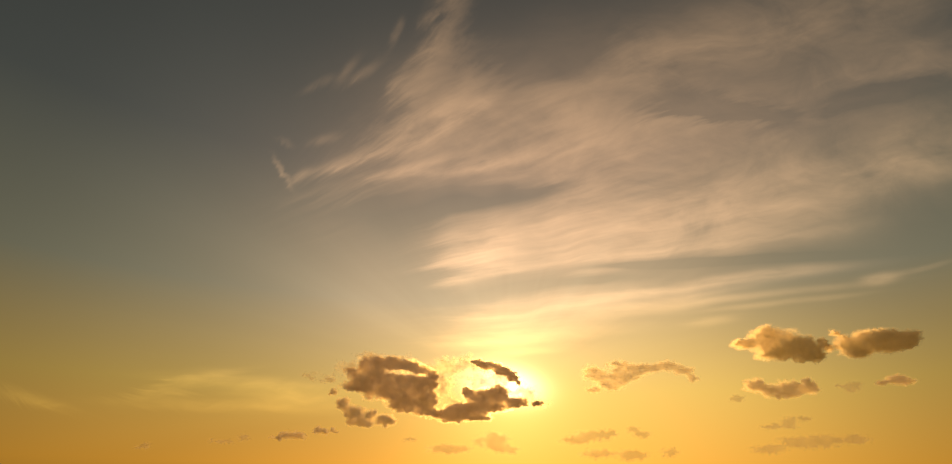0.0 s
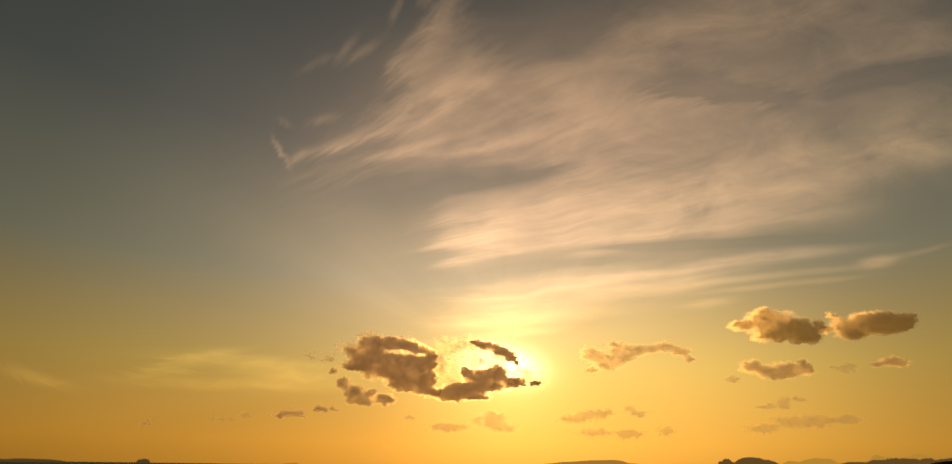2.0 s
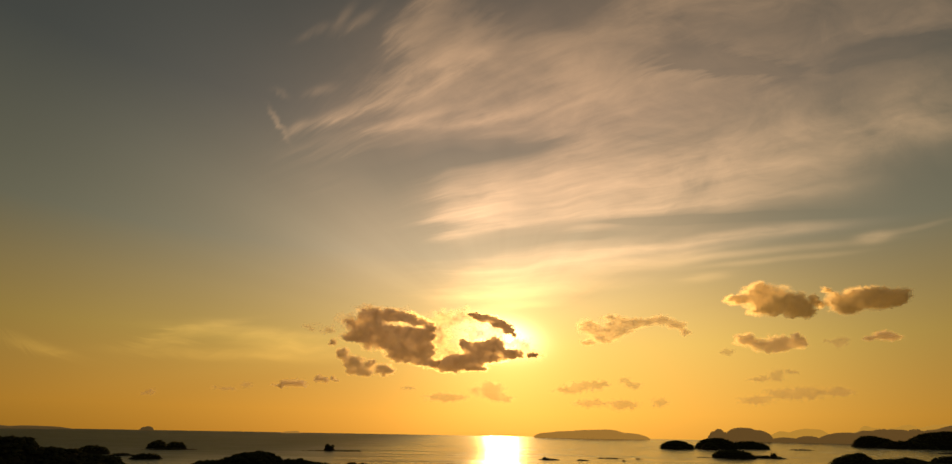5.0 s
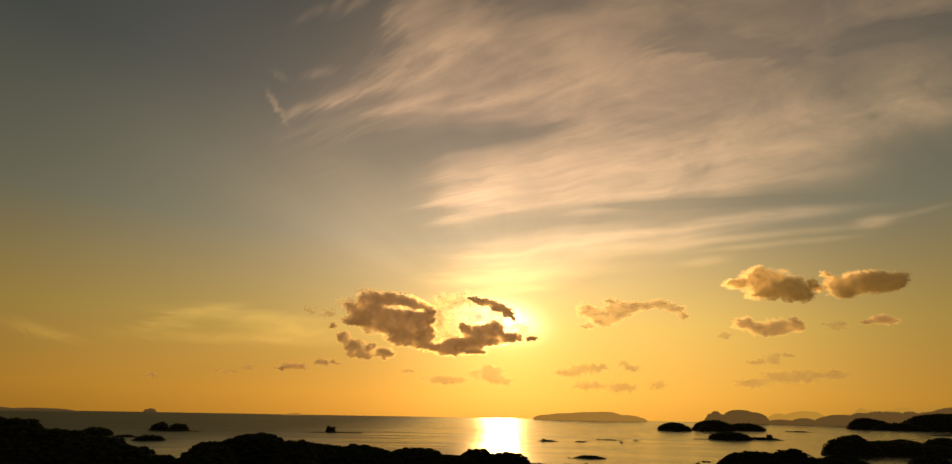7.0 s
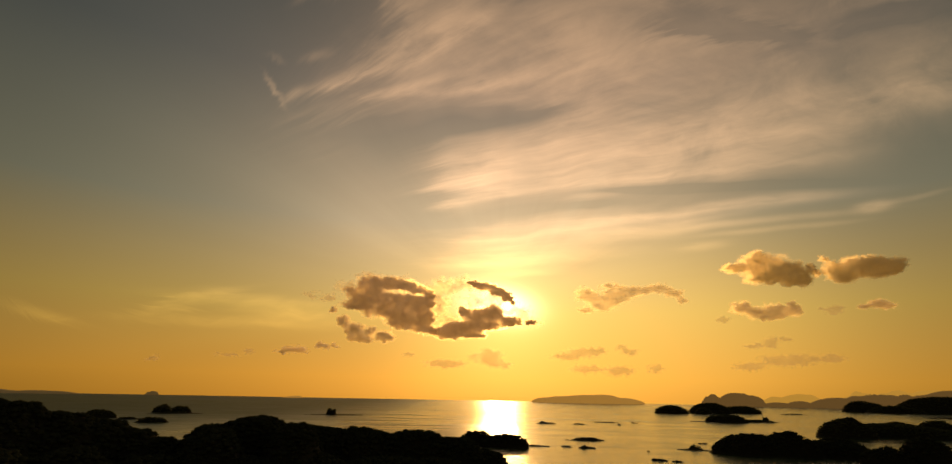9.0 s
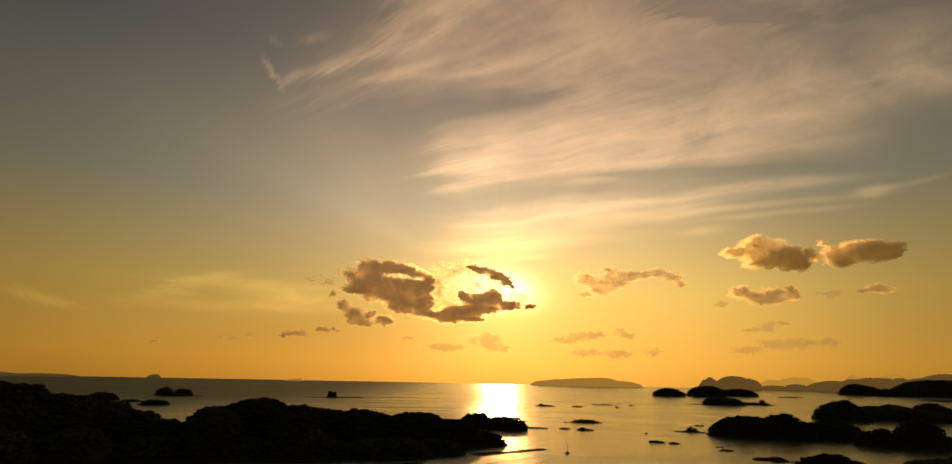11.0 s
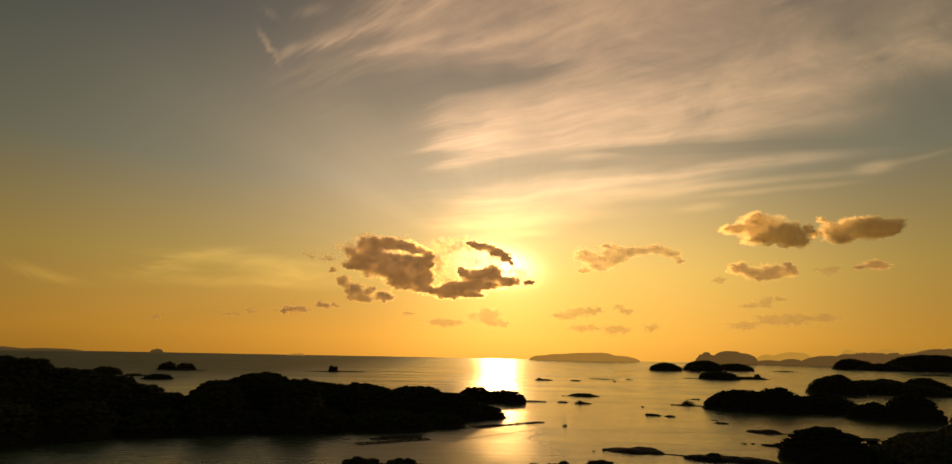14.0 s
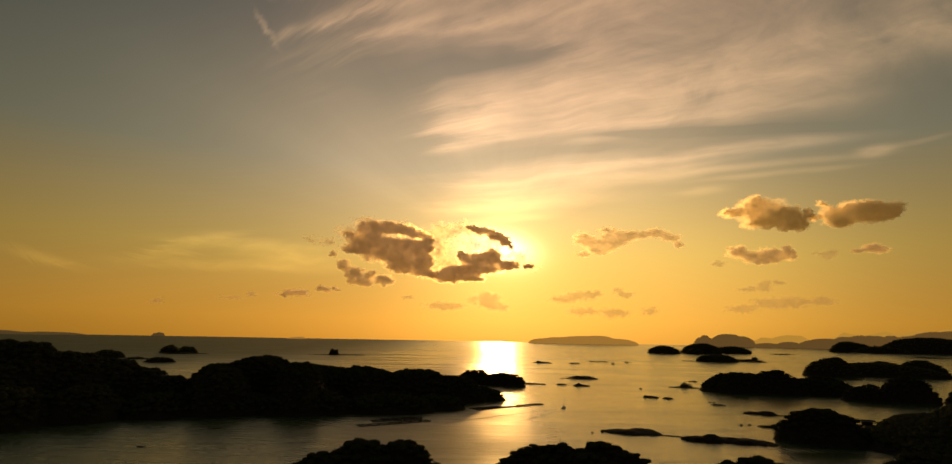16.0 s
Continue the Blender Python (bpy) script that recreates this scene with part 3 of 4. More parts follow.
island("wooded hilltop with ragged tree crowns", [
    (-80, 320, 22.0, 9.4, 13.5, 19.0), (-58, 313, 27.7, 13.3, 10.4, 25.8), (-38, 319, 22.5, 10.9, 6.8, 25.2), (-39, 316, 15.8, 7.7, 7.0, 24.1)], CROWNS_NEAR, 3.3, 2.9, seed=26)
island("two-humped wooded island with ragged tree crowns", [
    (40, 317, 27.0, 11.5, -7.2, 24.0), (50, 317, 17.0, 8.8, -8.3, 25.6), (78, 321, 21.0, 11.2, -13.7, 26.0), (91, 314, 14.8, 6.1, -15.5, 22.6), (60, 314, 46.0, 10.5, -10.4, 21.5)], CROWNS_NEAR, 3.3, 2.9, seed=27)
island("low wooded islet close below the viewpoint", [
    (163, 312, 28.3, 11.0, -27.5, 20.2), (193, 300, 19.0, 7.4, -32.8, 19.6)], CROWNS_NEAR, 3.3, 2.9, seed=28)
island("dark wooded slope close below the viewpoint", [(262, 307, 34.2, 13.2, -40.5, 25.0)], CROWNS_NEAR, 3.3, 2.9, seed=29)
island("flat dark rock reef just above the water", [
    (148, 503, 27.2, 13.0, -16.5, 2.4), (158, 506, 14.5, 9.0, -17.4, 3.6)], None, seed=30, name="reef")
island("long low rocky bar with scrub", [
    (200, 471, 19.3, 11.0, -23.0, 3.2), (228, 466, 28.4, 12.0, -26.3, 3.0), (180, 488, 11.3, 1.6, -20.2, 1.2), (206, 470, 8, 7, -23, 5.0)], None, seed=31, name="reef")
island("bare rock spit reaching from the hill", [(298, 549, 10.7, 4.0, -28.5, 1.8), (306, 546, 8, 5, -28.5, 3.2)], None, seed=33, name="reef")
island("bare rock arm reaching from the hill", [
    (344, 646, 21.4, 9.0, -28.1, 2.6), (350, 645, 12, 8, -28, 4.4)], None, seed=32, name="reef")

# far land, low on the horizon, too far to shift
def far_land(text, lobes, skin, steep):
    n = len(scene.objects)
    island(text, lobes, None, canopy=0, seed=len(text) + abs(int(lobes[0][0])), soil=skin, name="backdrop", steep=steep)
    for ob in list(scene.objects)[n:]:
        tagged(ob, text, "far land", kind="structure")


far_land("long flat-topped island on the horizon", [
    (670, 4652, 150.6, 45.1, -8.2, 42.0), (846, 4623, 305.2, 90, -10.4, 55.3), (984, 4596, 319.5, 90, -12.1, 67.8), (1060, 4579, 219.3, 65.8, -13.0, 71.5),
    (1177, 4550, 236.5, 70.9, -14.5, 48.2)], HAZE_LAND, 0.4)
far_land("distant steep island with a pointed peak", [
    (1884, 4306, 87.3, 26.2, -23.6, 91.3)], FAR_HAZED_LAND, 0.9)
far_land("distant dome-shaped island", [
    (2037, 4236, 145.4, 43.6, -25.7, 102.7), (2103, 4203, 130.4, 39.1, -26.6, 84.8)], FAR_HAZED_LAND, 0.5)
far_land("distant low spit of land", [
    (2271, 4115, 118.9, 35.6, -28.9, 34.7), (2407, 4037, 98.8, 29.6, -30.8, 46.5)], FAR_HAZED_LAND, 0.5)
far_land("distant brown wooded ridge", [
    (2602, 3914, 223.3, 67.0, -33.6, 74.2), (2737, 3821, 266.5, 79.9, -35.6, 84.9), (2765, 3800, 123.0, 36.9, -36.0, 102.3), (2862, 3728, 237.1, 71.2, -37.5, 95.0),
    (2927, 3677, 131.8, 39.6, -38.5, 104.1), (3015, 3605, 222.1, 66.7, -39.9, 103.0), (3075, 3555, 200.6, 60.2, -40.9, 123.4), (3186, 3455, 277.6, 83.3, -42.7, 129.9)], FAR_HAZED_LAND, 1.0)
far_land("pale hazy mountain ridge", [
    (2337, 4239, 145.8, 43.8, -28.9, 72.6), (2479, 4157, 223.8, 67.1, -30.8, 93.3), (2479, 4157, 407.0, 90, -30.8, 60.9)], PALE_HAZED_LAND, 1.1)
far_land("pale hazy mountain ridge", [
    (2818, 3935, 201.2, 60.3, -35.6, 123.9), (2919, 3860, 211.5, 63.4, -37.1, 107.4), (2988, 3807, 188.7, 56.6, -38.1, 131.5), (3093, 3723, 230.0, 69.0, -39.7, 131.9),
    (3237, 3598, 261.5, 78.5, -42.0, 142.5)], PALE_HAZED_LAND, 1.1)
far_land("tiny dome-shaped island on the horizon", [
    (-2336, 4078, 47.1, 14.1, 29.8, 30.2)], DIM_HAZED_LAND, 0.5)
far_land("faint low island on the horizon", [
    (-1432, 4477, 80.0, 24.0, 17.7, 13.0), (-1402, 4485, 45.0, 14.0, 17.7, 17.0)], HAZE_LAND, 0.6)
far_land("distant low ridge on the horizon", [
    (-3167, 3472, 297.5, 89.3, 42.4, 28.4), (-2869, 3723, 205.6, 61.6, 37.6, 20.2)], DIM_HAZED_LAND, 0.6)


# ---- cumulus ----
def cloud(label, puffs, mat=CLOUD, dist=4700.0, seed=1, ragged=0.36, soft=0.6, cell=0.075, grow=1.17, belly=0.0, fold=1.2, group="low clouds", name="cloud", parent=None):
    """a heap of puffs given by bearing, height and half widths in degrees; thin at its rim, deep in its middle"""
    P = np.array(puffs)
    m = 0.9
    a0, a1 = (P[:, 0] - P[:, 2]).min() - m, (P[:, 0] + P[:, 2]).max() + m
    e0, e1 = (P[:, 1] - P[:, 3]).min() - m, (P[:, 1] + P[:, 3]).max() + m
    a, e = np.meshgrid(np.arange(a0, a1, cell), np.arange(e0, e1, cell))
    wa = a + (fbm(a * 1.1, e * 1.1, seed, 4) - 0.5) * 1.5 * ragged + (fbm(a * 3.5, e * 3.5, seed + 5, 4) - 0.5) * 1.6 * ragged
    wa = wa + (fbm(a * 0.8, e * 4.2, seed + 13, 3) - 0.5) * 2.6 * ragged
    we = e + (fbm(a * 1.1, e * 1.1, seed + 9, 4) - 0.5) * 1.3 * ragged + (fbm(a * 3.5, e * 3.5, seed + 7, 4) - 0.5) * 1.6 * ragged
    wa = wa + (fbm(a * 7.5, e * 7.5, seed + 61, 3) - 0.5) * 1.1 * ragged
    we = we + (fbm(a * 7.5, e * 7.5, seed + 67, 3) - 0.5) * 1.1 * ragged
    F = np.zeros_like(a)
    for ca, ce, ra, re in puffs:
        k = 1 - ((wa - ca) / (ra * grow)) ** 2 - ((we - ce) / (re * grow)) ** 2
        F = np.maximum(F, k) + 0.25 * np.clip(np.minimum(F, k), 0, 1)
    heap = fbm(a * 1.3, e * 1.5, seed + 21, 2, True)
    soft_heap = fbm(a * 0.9, e * 1.0, seed + 21, 2)
    F = F * (0.6 + 0.7 * heap) * np.clip((F + 0.02) / 0.1, 0, 1)
    F = np.where(F > 0.03, F - (fbm(a * 3.6, e * 4.2, seed + 77, 5) - 0.36) * 0.75 * np.clip(0.9 - F, 0, 0.8), 0.0)
    vary = soft * (0.35 + 1.3 * fbm(a * 0.8, e * 0.9, seed + 31, 3))
    dens = np.interp(F / vary, [0, 0.12, 0.35, 0.65, 1.0], [0, 0.07, 0.45, 0.88, 1.0])
    # thicker towards the lower end away from the sun, folded into billows
    lean = ((e - P[:, 1].mean()) / np.ptp(e) * 0.9 - (a - P[:, 0].mean()) / np.ptp(a)) * belly * 3.0
    folds = fbm(a * 1.0 + e * 0.55, e * 1.3 - a * 0.35, seed + 51, 5) - 0.5
    depth = np.clip(F / soft * 1.15 - lean + folds * fold, 0.0, 2.0)
    round_f = np.clip(F, 0, 1.2)
    for k in range(3):  # the bulk is rounder than its ragged rim
        for axis in (0, 1):
            round_f = sum(np.roll(round_f, o, axis) for o in range(-4, 5)) / 9
    deep = np.sqrt(round_f) * (0.8 + 0.5 * soft_heap) * dist * radians(P[:, 3].max()) * 0.7
    ar, er = np.radians(a), np.radians(e)
    unit = np.stack([np.sin(ar) * np.cos(er), np.cos(ar) * np.cos(er), np.sin(er)], -1)
    front = unit * (dist - deep)[..., None]
    rear = unit * (dist + deep * 0.6)[..., None]
    keep = np.maximum.reduce([F[:-1, :-1], F[1:, :-1], F[:-1, 1:], F[1:, 1:]]) > 0
    t1 = grid_tris(keep)
    n = F.size
    verts = np.concatenate([front.reshape(-1, 3), rear.reshape(-1, 3)]) + (0, 0, EYE_Z)
    thick = np.minimum.reduce([F[:-1, :-1], F[1:, :-1], F[:-1, 1:], F[1:, 1:]]) > 0.5 * soft
    t2 = grid_tris(thick)
    tris = np.concatenate([t1, t2[:, ::-1] + n])
    v, f, used = compact(verts, tris)
    mid = np.array(way(P[:, 0].mean(), P[:, 1].mean())) * dist + (0, 0, EYE_Z)
    me = tri_mesh(name, v - mid, f, mat, True)
    att = me.attributes.new("cover", "FLOAT", "POINT")
    att.data.foreach_set("value", np.tile(dens.ravel(), 2)[used].astype(np.float32))
    att = me.attributes.new("depth", "FLOAT", "POINT")
    att.data.foreach_set("value", np.tile(depth.ravel(), 2)[used].astype(np.float32))
    ob = new(name, me)
    ob.location = mid
    if parent:
        ob.parent, ob.location = parent, mid - np.array(parent.location)
        return tagged(ob, label)
    return tagged(ob, label, "cloud", group)


bank = cloud("dark brown cumulus bank with glowing rims", [
    (-11.06, 11.56, 1.74, 0.89), (-9.12, 11.6, 1.69, 0.77), (-7.42, 11.49, 1.64, 0.71), (-5.95, 11.04, 1.18, 0.58),
    (-4.71, 9.93, 0.72, 1.28), (-11.83, 10.06, 1.65, 1.01), (-12.57, 9.21, 1.7, 0.56), (-10.04, 9.21, 2.43, 1.26),
    (-7.63, 8.68, 2.32, 1.52), (-5.9, 7.73, 1.94, 1.14), (-7.69, 7.67, 1.54, 0.88), (-13.16, 10.74, 1.01, 0.31),
    (-5.16, 8.45, 1.17, 1.4), (-10.6, 10.4, 1.5, 0.9), (-4.6, 6.9, 1.3, 0.45), (-9.3, 10.3, 1.2, 0.5), (-7.6, 9.9, 2.1, 0.78), (-6.2, 9.7, 1.2, 0.9)], seed=41, soft=0.78, fold=1.5, ragged=0.3)
cloud("ragged lower tail of the dark cumulus bank", [
    (-14.8, 8.52, 0.55, 0.37), (-13.52, 7.42, 0.74, 0.74), (-12.45, 6.61, 1.17, 0.8), (-11.58, 5.79, 1.61, 0.49),
    (-9.22, 6.0, 1.01, 0.62), (-10.65, 6.56, 0.62, 0.55), (-15.5, 4.9, 0.77, 0.36), (-14.19, 5.02, 0.42, 0.18)], BROWN,
    seed=42, soft=0.75, fold=1.3, ragged=0.24, name="tail", parent=bank)
blaze = cloud("blazing thin cloud round the hidden sun", [
    (-3.32, 11.39, 1.86, 0.97), (-3.77, 9.45, 1.64, 1.6), (-1.34, 11.76, 2.13, 0.84), (1.35, 10.2, 3.29, 1.68),
    (4.63, 8.64, 2.2, 1.27), (-2.21, 7.84, 1.82, 0.63), (6.56, 7.83, 1.03, 0.5)], BRIGHT, 4820, seed=45, soft=1.4, ragged=0.5, fold=1.2)
cloud("slanting dark cloud strip above the sun", [
    (-0.01, 11.98, 0.8, 0.39), (1.33, 11.62, 1.33, 0.52), (2.79, 11.05, 1.13, 0.58), (3.79, 10.48, 0.66, 0.58),
    (4.31, 9.91, 0.33, 0.38)], seed=43, soft=0.68, fold=0.9, ragged=0.18, name="dark_strip", parent=blaze)
cloud("dark wedge-shaped cumulus below the sun", [
    (-1.13, 8.88, 0.59, 0.64), (0.38, 8.52, 1.83, 0.89), (2.21, 8.87, 1.31, 0.96), (4.1, 8.0, 1.43, 0.57),
    (-0.89, 7.23, 2.72, 0.76), (-2.62, 6.63, 1.94, 0.75), (-0.22, 6.43, 1.94, 0.31), (1.38, 7.53, 2.6, 0.57)],
    seed=44, soft=0.68, fold=0.9, ragged=0.24, name="dark_wedge", parent=blaze)
cloud("pale fringe along the top of the cumulus bank", [
    (-13.06, 11.06, 2.03, 0.63), (-16.98, 9.99, 0.85, 0.31), (-11.24, 12.19, 1.94, 0.38), (-9.3, 12.17, 2.62, 0.32),
    (-15.13, 9.87, 0.99, 0.49)], BRIGHT, 4820, seed=46, soft=1.3, ragged=0.5, name="fringe", parent=bank)
cloud("scrap of dark cloud beside the sun", [(6.3, 7.9, 0.8, 0.3)], seed=47, ragged=0.24, name="scrap", parent=blaze)
cloud("billowing golden cumulus with a grey belly", [
    (29.24, 13.32, 1.03, 0.8), (28.38, 12.59, 1.15, 1.09), (30.29, 12.35, 1.6, 1.18), (31.72, 11.8, 1.35, 1.0), (32.61, 11.21, 0.86, 0.66),
    (26.77, 12.62, 0.97, 0.52), (33.34, 12.08, 0.38, 0.44), (29.79, 11.42, 1.99, 0.51), (31.91, 10.83, 1.15, 0.33)], GOLD, seed=48, ragged=0.24, soft=0.95, belly=1.25, grow=1.3)
cloud("long golden cumulus with a dark end", [
    (34.56, 12.71, 0.37, 0.32), (35.07, 11.66, 0.9, 0.8), (36.73, 11.94, 1.3, 0.68), (38.06, 11.98, 1.05, 0.62), (39.28, 11.61, 1.13, 0.66),
    (35.38, 10.81, 0.8, 0.26), (33.68, 11.54, 0.47, 0.43), (36.0, 11.2, 1.2, 0.75), (37.6, 11.3, 1.4, 0.65), (38.9, 11.2, 1.2, 0.5)], GOLD, seed=58, ragged=0.24, soft=0.95, belly=1.35, grow=1.3)
cloud("pale golden broken cumulus", [
    (12.29, 10.68, 1.26, 0.76), (15.56, 10.72, 1.53, 0.93), (13.95, 9.83, 1.55, 0.75), (17.42, 10.96, 1.51, 0.49), (19.55, 11.11, 1.3, 0.49),
    (20.97, 10.56, 0.92, 0.42), (21.83, 9.91, 0.57, 0.36), (12.09, 9.17, 0.69, 0.31), (14.69, 11.68, 1.12, 0.31)], PALE, seed=50, soft=0.9, ragged=0.28, grow=1.3)
cloud("small row of golden cumulus heads", [
    (27.17, 8.87, 0.94, 0.57), (28.4, 8.34, 1.26, 0.5), (29.95, 8.48, 0.98, 0.61), (31.5, 8.27, 0.67, 0.49), (29.6, 7.83, 1.72, 0.28), (31.37, 8.71, 0.43, 0.38)],
    SOFT, seed=51, soft=0.9, ragged=0.26, grow=1.3)
cloud("small brownish cloud with a slanting tail", [(37.81, 8.47, 0.66, 0.4), (38.42, 8.16, 0.73, 0.25), (36.92, 8.29, 0.59, 0.2)], SOFT, seed=52, soft=0.9, ragged=0.22, grow=1.3)
for k, puffs in enumerate((
        [(34.68, 8.15, 0.71, 0.37), (33.87, 8.26, 0.46, 0.16)],
        [(29.25, 5.53, 0.74, 0.49), (27.7, 5.19, 0.91, 0.22), (30.52, 5.76, 0.53, 0.22)],
        [(30.7, 3.88, 2.54, 0.53), (27.19, 3.39, 1.4, 0.38), (33.58, 3.92, 1.15, 0.36)],
        [(15.53, 5.22, 0.6, 0.3), (16.45, 4.8, 0.82, 0.36)],
        [(1.54, 4.23, 1.65, 0.8), (3.01, 3.46, 1.26, 0.37)],
        [(11.5, 4.75, 1.96, 0.49), (9.62, 4.32, 1.48, 0.36), (13.34, 4.87, 0.61, 0.3)],
        [(18.81, 3.21, 0.74, 0.4)], [(15.01, 2.97, 1.59, 0.47)], [(12.02, 3.07, 1.69, 0.42)],
        [(-6.72, 4.36, 0.69, 0.18)], [(-2.7, 3.48, 2.03, 0.43)],
        [(-18.08, 4.38, 1.27, 0.35), (-19.37, 4.14, 0.57, 0.17)],
        [(-22.36, 4.0, 0.65, 0.23), (-24.24, 3.57, 1.06, 0.17)],
        [(-30.28, 3.05, 0.62, 0.21)], [(25.53, 7.75, 0.64, 0.29)])):
    cloud("faint small cloud low in the amber haze", puffs, BROWN if k == 11 else HAZY, 4860, seed=60 + k, ragged=0.24, cell=0.06, soft=1.0, grow=1.35)


# ---- rocks awash ----
for x, y, rx, ry, rot, top in (
        (343, 1772, 20.5, 5.1, -11.0, 3.6), (455, 1896, 51.7, 4.1, -13.5, 2.9), (467, 1764, 9.6, 2.9, -14.8, 3.7), (551, 1879, 12.2, 2.4, -16.3, 2.9),
        (174, 1025, 12.3, 3.1, -9.7, 2.5), (272, 819, 12.9, 3.2, -18.3, 3.2), (293, 805, 8.4, 2.1, -20.0, 3.2), (341, 766, 6.6, 1.3, -24.0, 1.5),
        (333, 731, 10.3, 2.1, -24.5, 2.1), (476, 1162, 14.4, 2.2, -22.3, 2.4), (1581, 2727, 66.9, 6.7, -30.1, 6.8), (2068, 2426, 100.1, 8.0, -40.4, 5.4)):
    island("low dark reef awash in calm water", [(x, y, rx, ry, rot, top), (x + rx * 0.35, y + 1, rx * 0.5, ry * 0.9, rot, top * 0.8)],
           None, seed=int(x + y), name="reef")
for x, y, rx, ry, rot, top in (
        (275, 557, 3.3, 1.0, -26.3, 1.0), (285, 560, 3.3, 1.0, -27.0, 1.0), (122, 503, 2.1, 0.9, -13.6, 1.2), (130, 509, 2.2, 0.9, -14.3, 0.9),
        (112, 499, 2.1, 0.9, -12.7, 0.6), (303, 961, 4.1, 1.2, -17.5, 1.4)):
    island("small dark boulder breaking the water", [(x, y, rx, ry * 1.4, rot, top * 1.4)], None, seed=int(x + y), name="boulder")
island("narrow reef with an upright rock on it", [(241, 1783, 32.6, 8.1, -7.7, 4.3), (230, 1790, 8.0, 6.4, -7.2, 13.5)], None, seed=70, name="reef")
island("dark reef split into a thick and a thin arm", [(249, 1201, 32.8, 7.2, -11.7, 6.6), (225, 1196, 26, 2.5, -11.7, 2.4)], None, seed=71, name="reef")
island("short dark reef with a raised back", [(208, 1006, 15.3, 3.8, -11.7, 4.0), (203, 1006, 6, 3.2, -11.7, 5.5)], None, seed=72, name="reef")
island("rock stack with stunted pines on a long flat shelf", [
    (-495, 2039, 94.7, 9.0, 13.6, 2.6), (-519, 2060, 9.5, 9.4, 13.8, 24.0), (-502, 2060, 8.0, 9.4, 13.8, 22.0)], CROWNS_MID, 4, 3.0, 4.0, seed=73, steep=0.25)


# ---- trees that stand out above the woods ----
def box(bm, x, y, z, sx, sy, sz, turn=0.0, slope=0.0):
    m = pose(x, y, z, slope, 0, turn) @ Matrix.Diagonal((sx, sy, sz, 1))
    bmesh.ops.create_cube(bm, size=1.0, matrix=m)


def tube(bm, p, q, r0, r1, sides=7):
    p, q = Vector(p), Vector(q)
    m = Matrix.Translation((p + q) / 2) @ (q - p).to_track_quat("Z", "Y").to_matrix().to_4x4()
    bmesh.ops.create_cone(bm, cap_ends=True, segments=sides, radius1=r0, radius2=r1, depth=(q - p).length, matrix=m)


def tree(x, y, z, high, seed):
    rng = np.random.default_rng(seed)
    root = new("tree")
    root.location = (x, y, z)
    bm = bmesh.new()
    lean = rng.uniform(-0.5, 0.5, 2)
    top = Vector((lean[0], lean[1], high * 0.72))
    tube(bm, (0, 0, -0.6), top * 0.5, 0.28, 0.2)
    tube(bm, top * 0.5, top, 0.2, 0.1)
    vs, fs, at = [], [], 0
    for k in range(6):
        a = k * 1.05 + rng.uniform(-0.3, 0.3)
        start = top * rng.uniform(0.55, 0.95)
        end = start + Vector((math.cos(a), math.sin(a), rng.uniform(0.15, 0.7))) * high * rng.uniform(0.16, 0.3)
        tube(bm, start, end, 0.1, 0.04, 5)
        cv, cf = CROWNS_NEAR[k % len(CROWNS_NEAR)]
        r = high * rng.uniform(0.2, 0.27)
        vs.append(cv * (r, r, r * 0.62) + np.array(end)), fs.append(cf + at)
        at += len(cv)
    cv, cf = CROWNS_NEAR[seed % len(CROWNS_NEAR)]
    vs.append(cv * (high * 0.2, high * 0.2, high * 0.14) + np.array(top)), fs.append(cf + at)
    part("trunk", bm, BARK, root)
    crown = new("crown", tri_mesh("crown", np.concatenate(vs), np.concatenate(fs), LEAF))
    crown.parent = root
    return tagged(root, "spreading dark evergreen rising above the canopy", "tree", "trees on the ridges")


HILL_A = [(-80, 320, 22.0, 9.4, 13.5, 19.0), (-58, 313, 27.7, 13.3, 10.4, 25.8), (-38, 319, 22.5, 10.9, 6.8, 25.2), (-39, 316, 15.8, 7.7, 7.0, 24.1)]
HILL_B = [(40, 317, 27.0, 11.5, -7.2, 24.0), (50, 317, 17.0, 8.8, -8.3, 25.6), (78, 321, 21.0, 11.2, -13.7, 26.0), (91, 314, 14.8, 6.1, -15.5, 22.6), (60, 314, 46.0, 10.5, -10.4, 21.5)]
for lobes, seed, spots in ((HILL_A, 26, (-80, -66, -52, -40, -29)), (HILL_B, 27, (24, 31, 38, 45, 52, 65, 72, 79, 86))):
    for k, px in enumerate(spots):
        py = 314.0 + (k * 37 % 5) - 1
        ground = float(land_height(lobes, np.array([float(px)]), np.array([py]), seed, 5.0)[0])
        tree(px, py, ground - 2.6, 6.2 + (k * 53 % 4) * 0.5, seed * 10 + k)


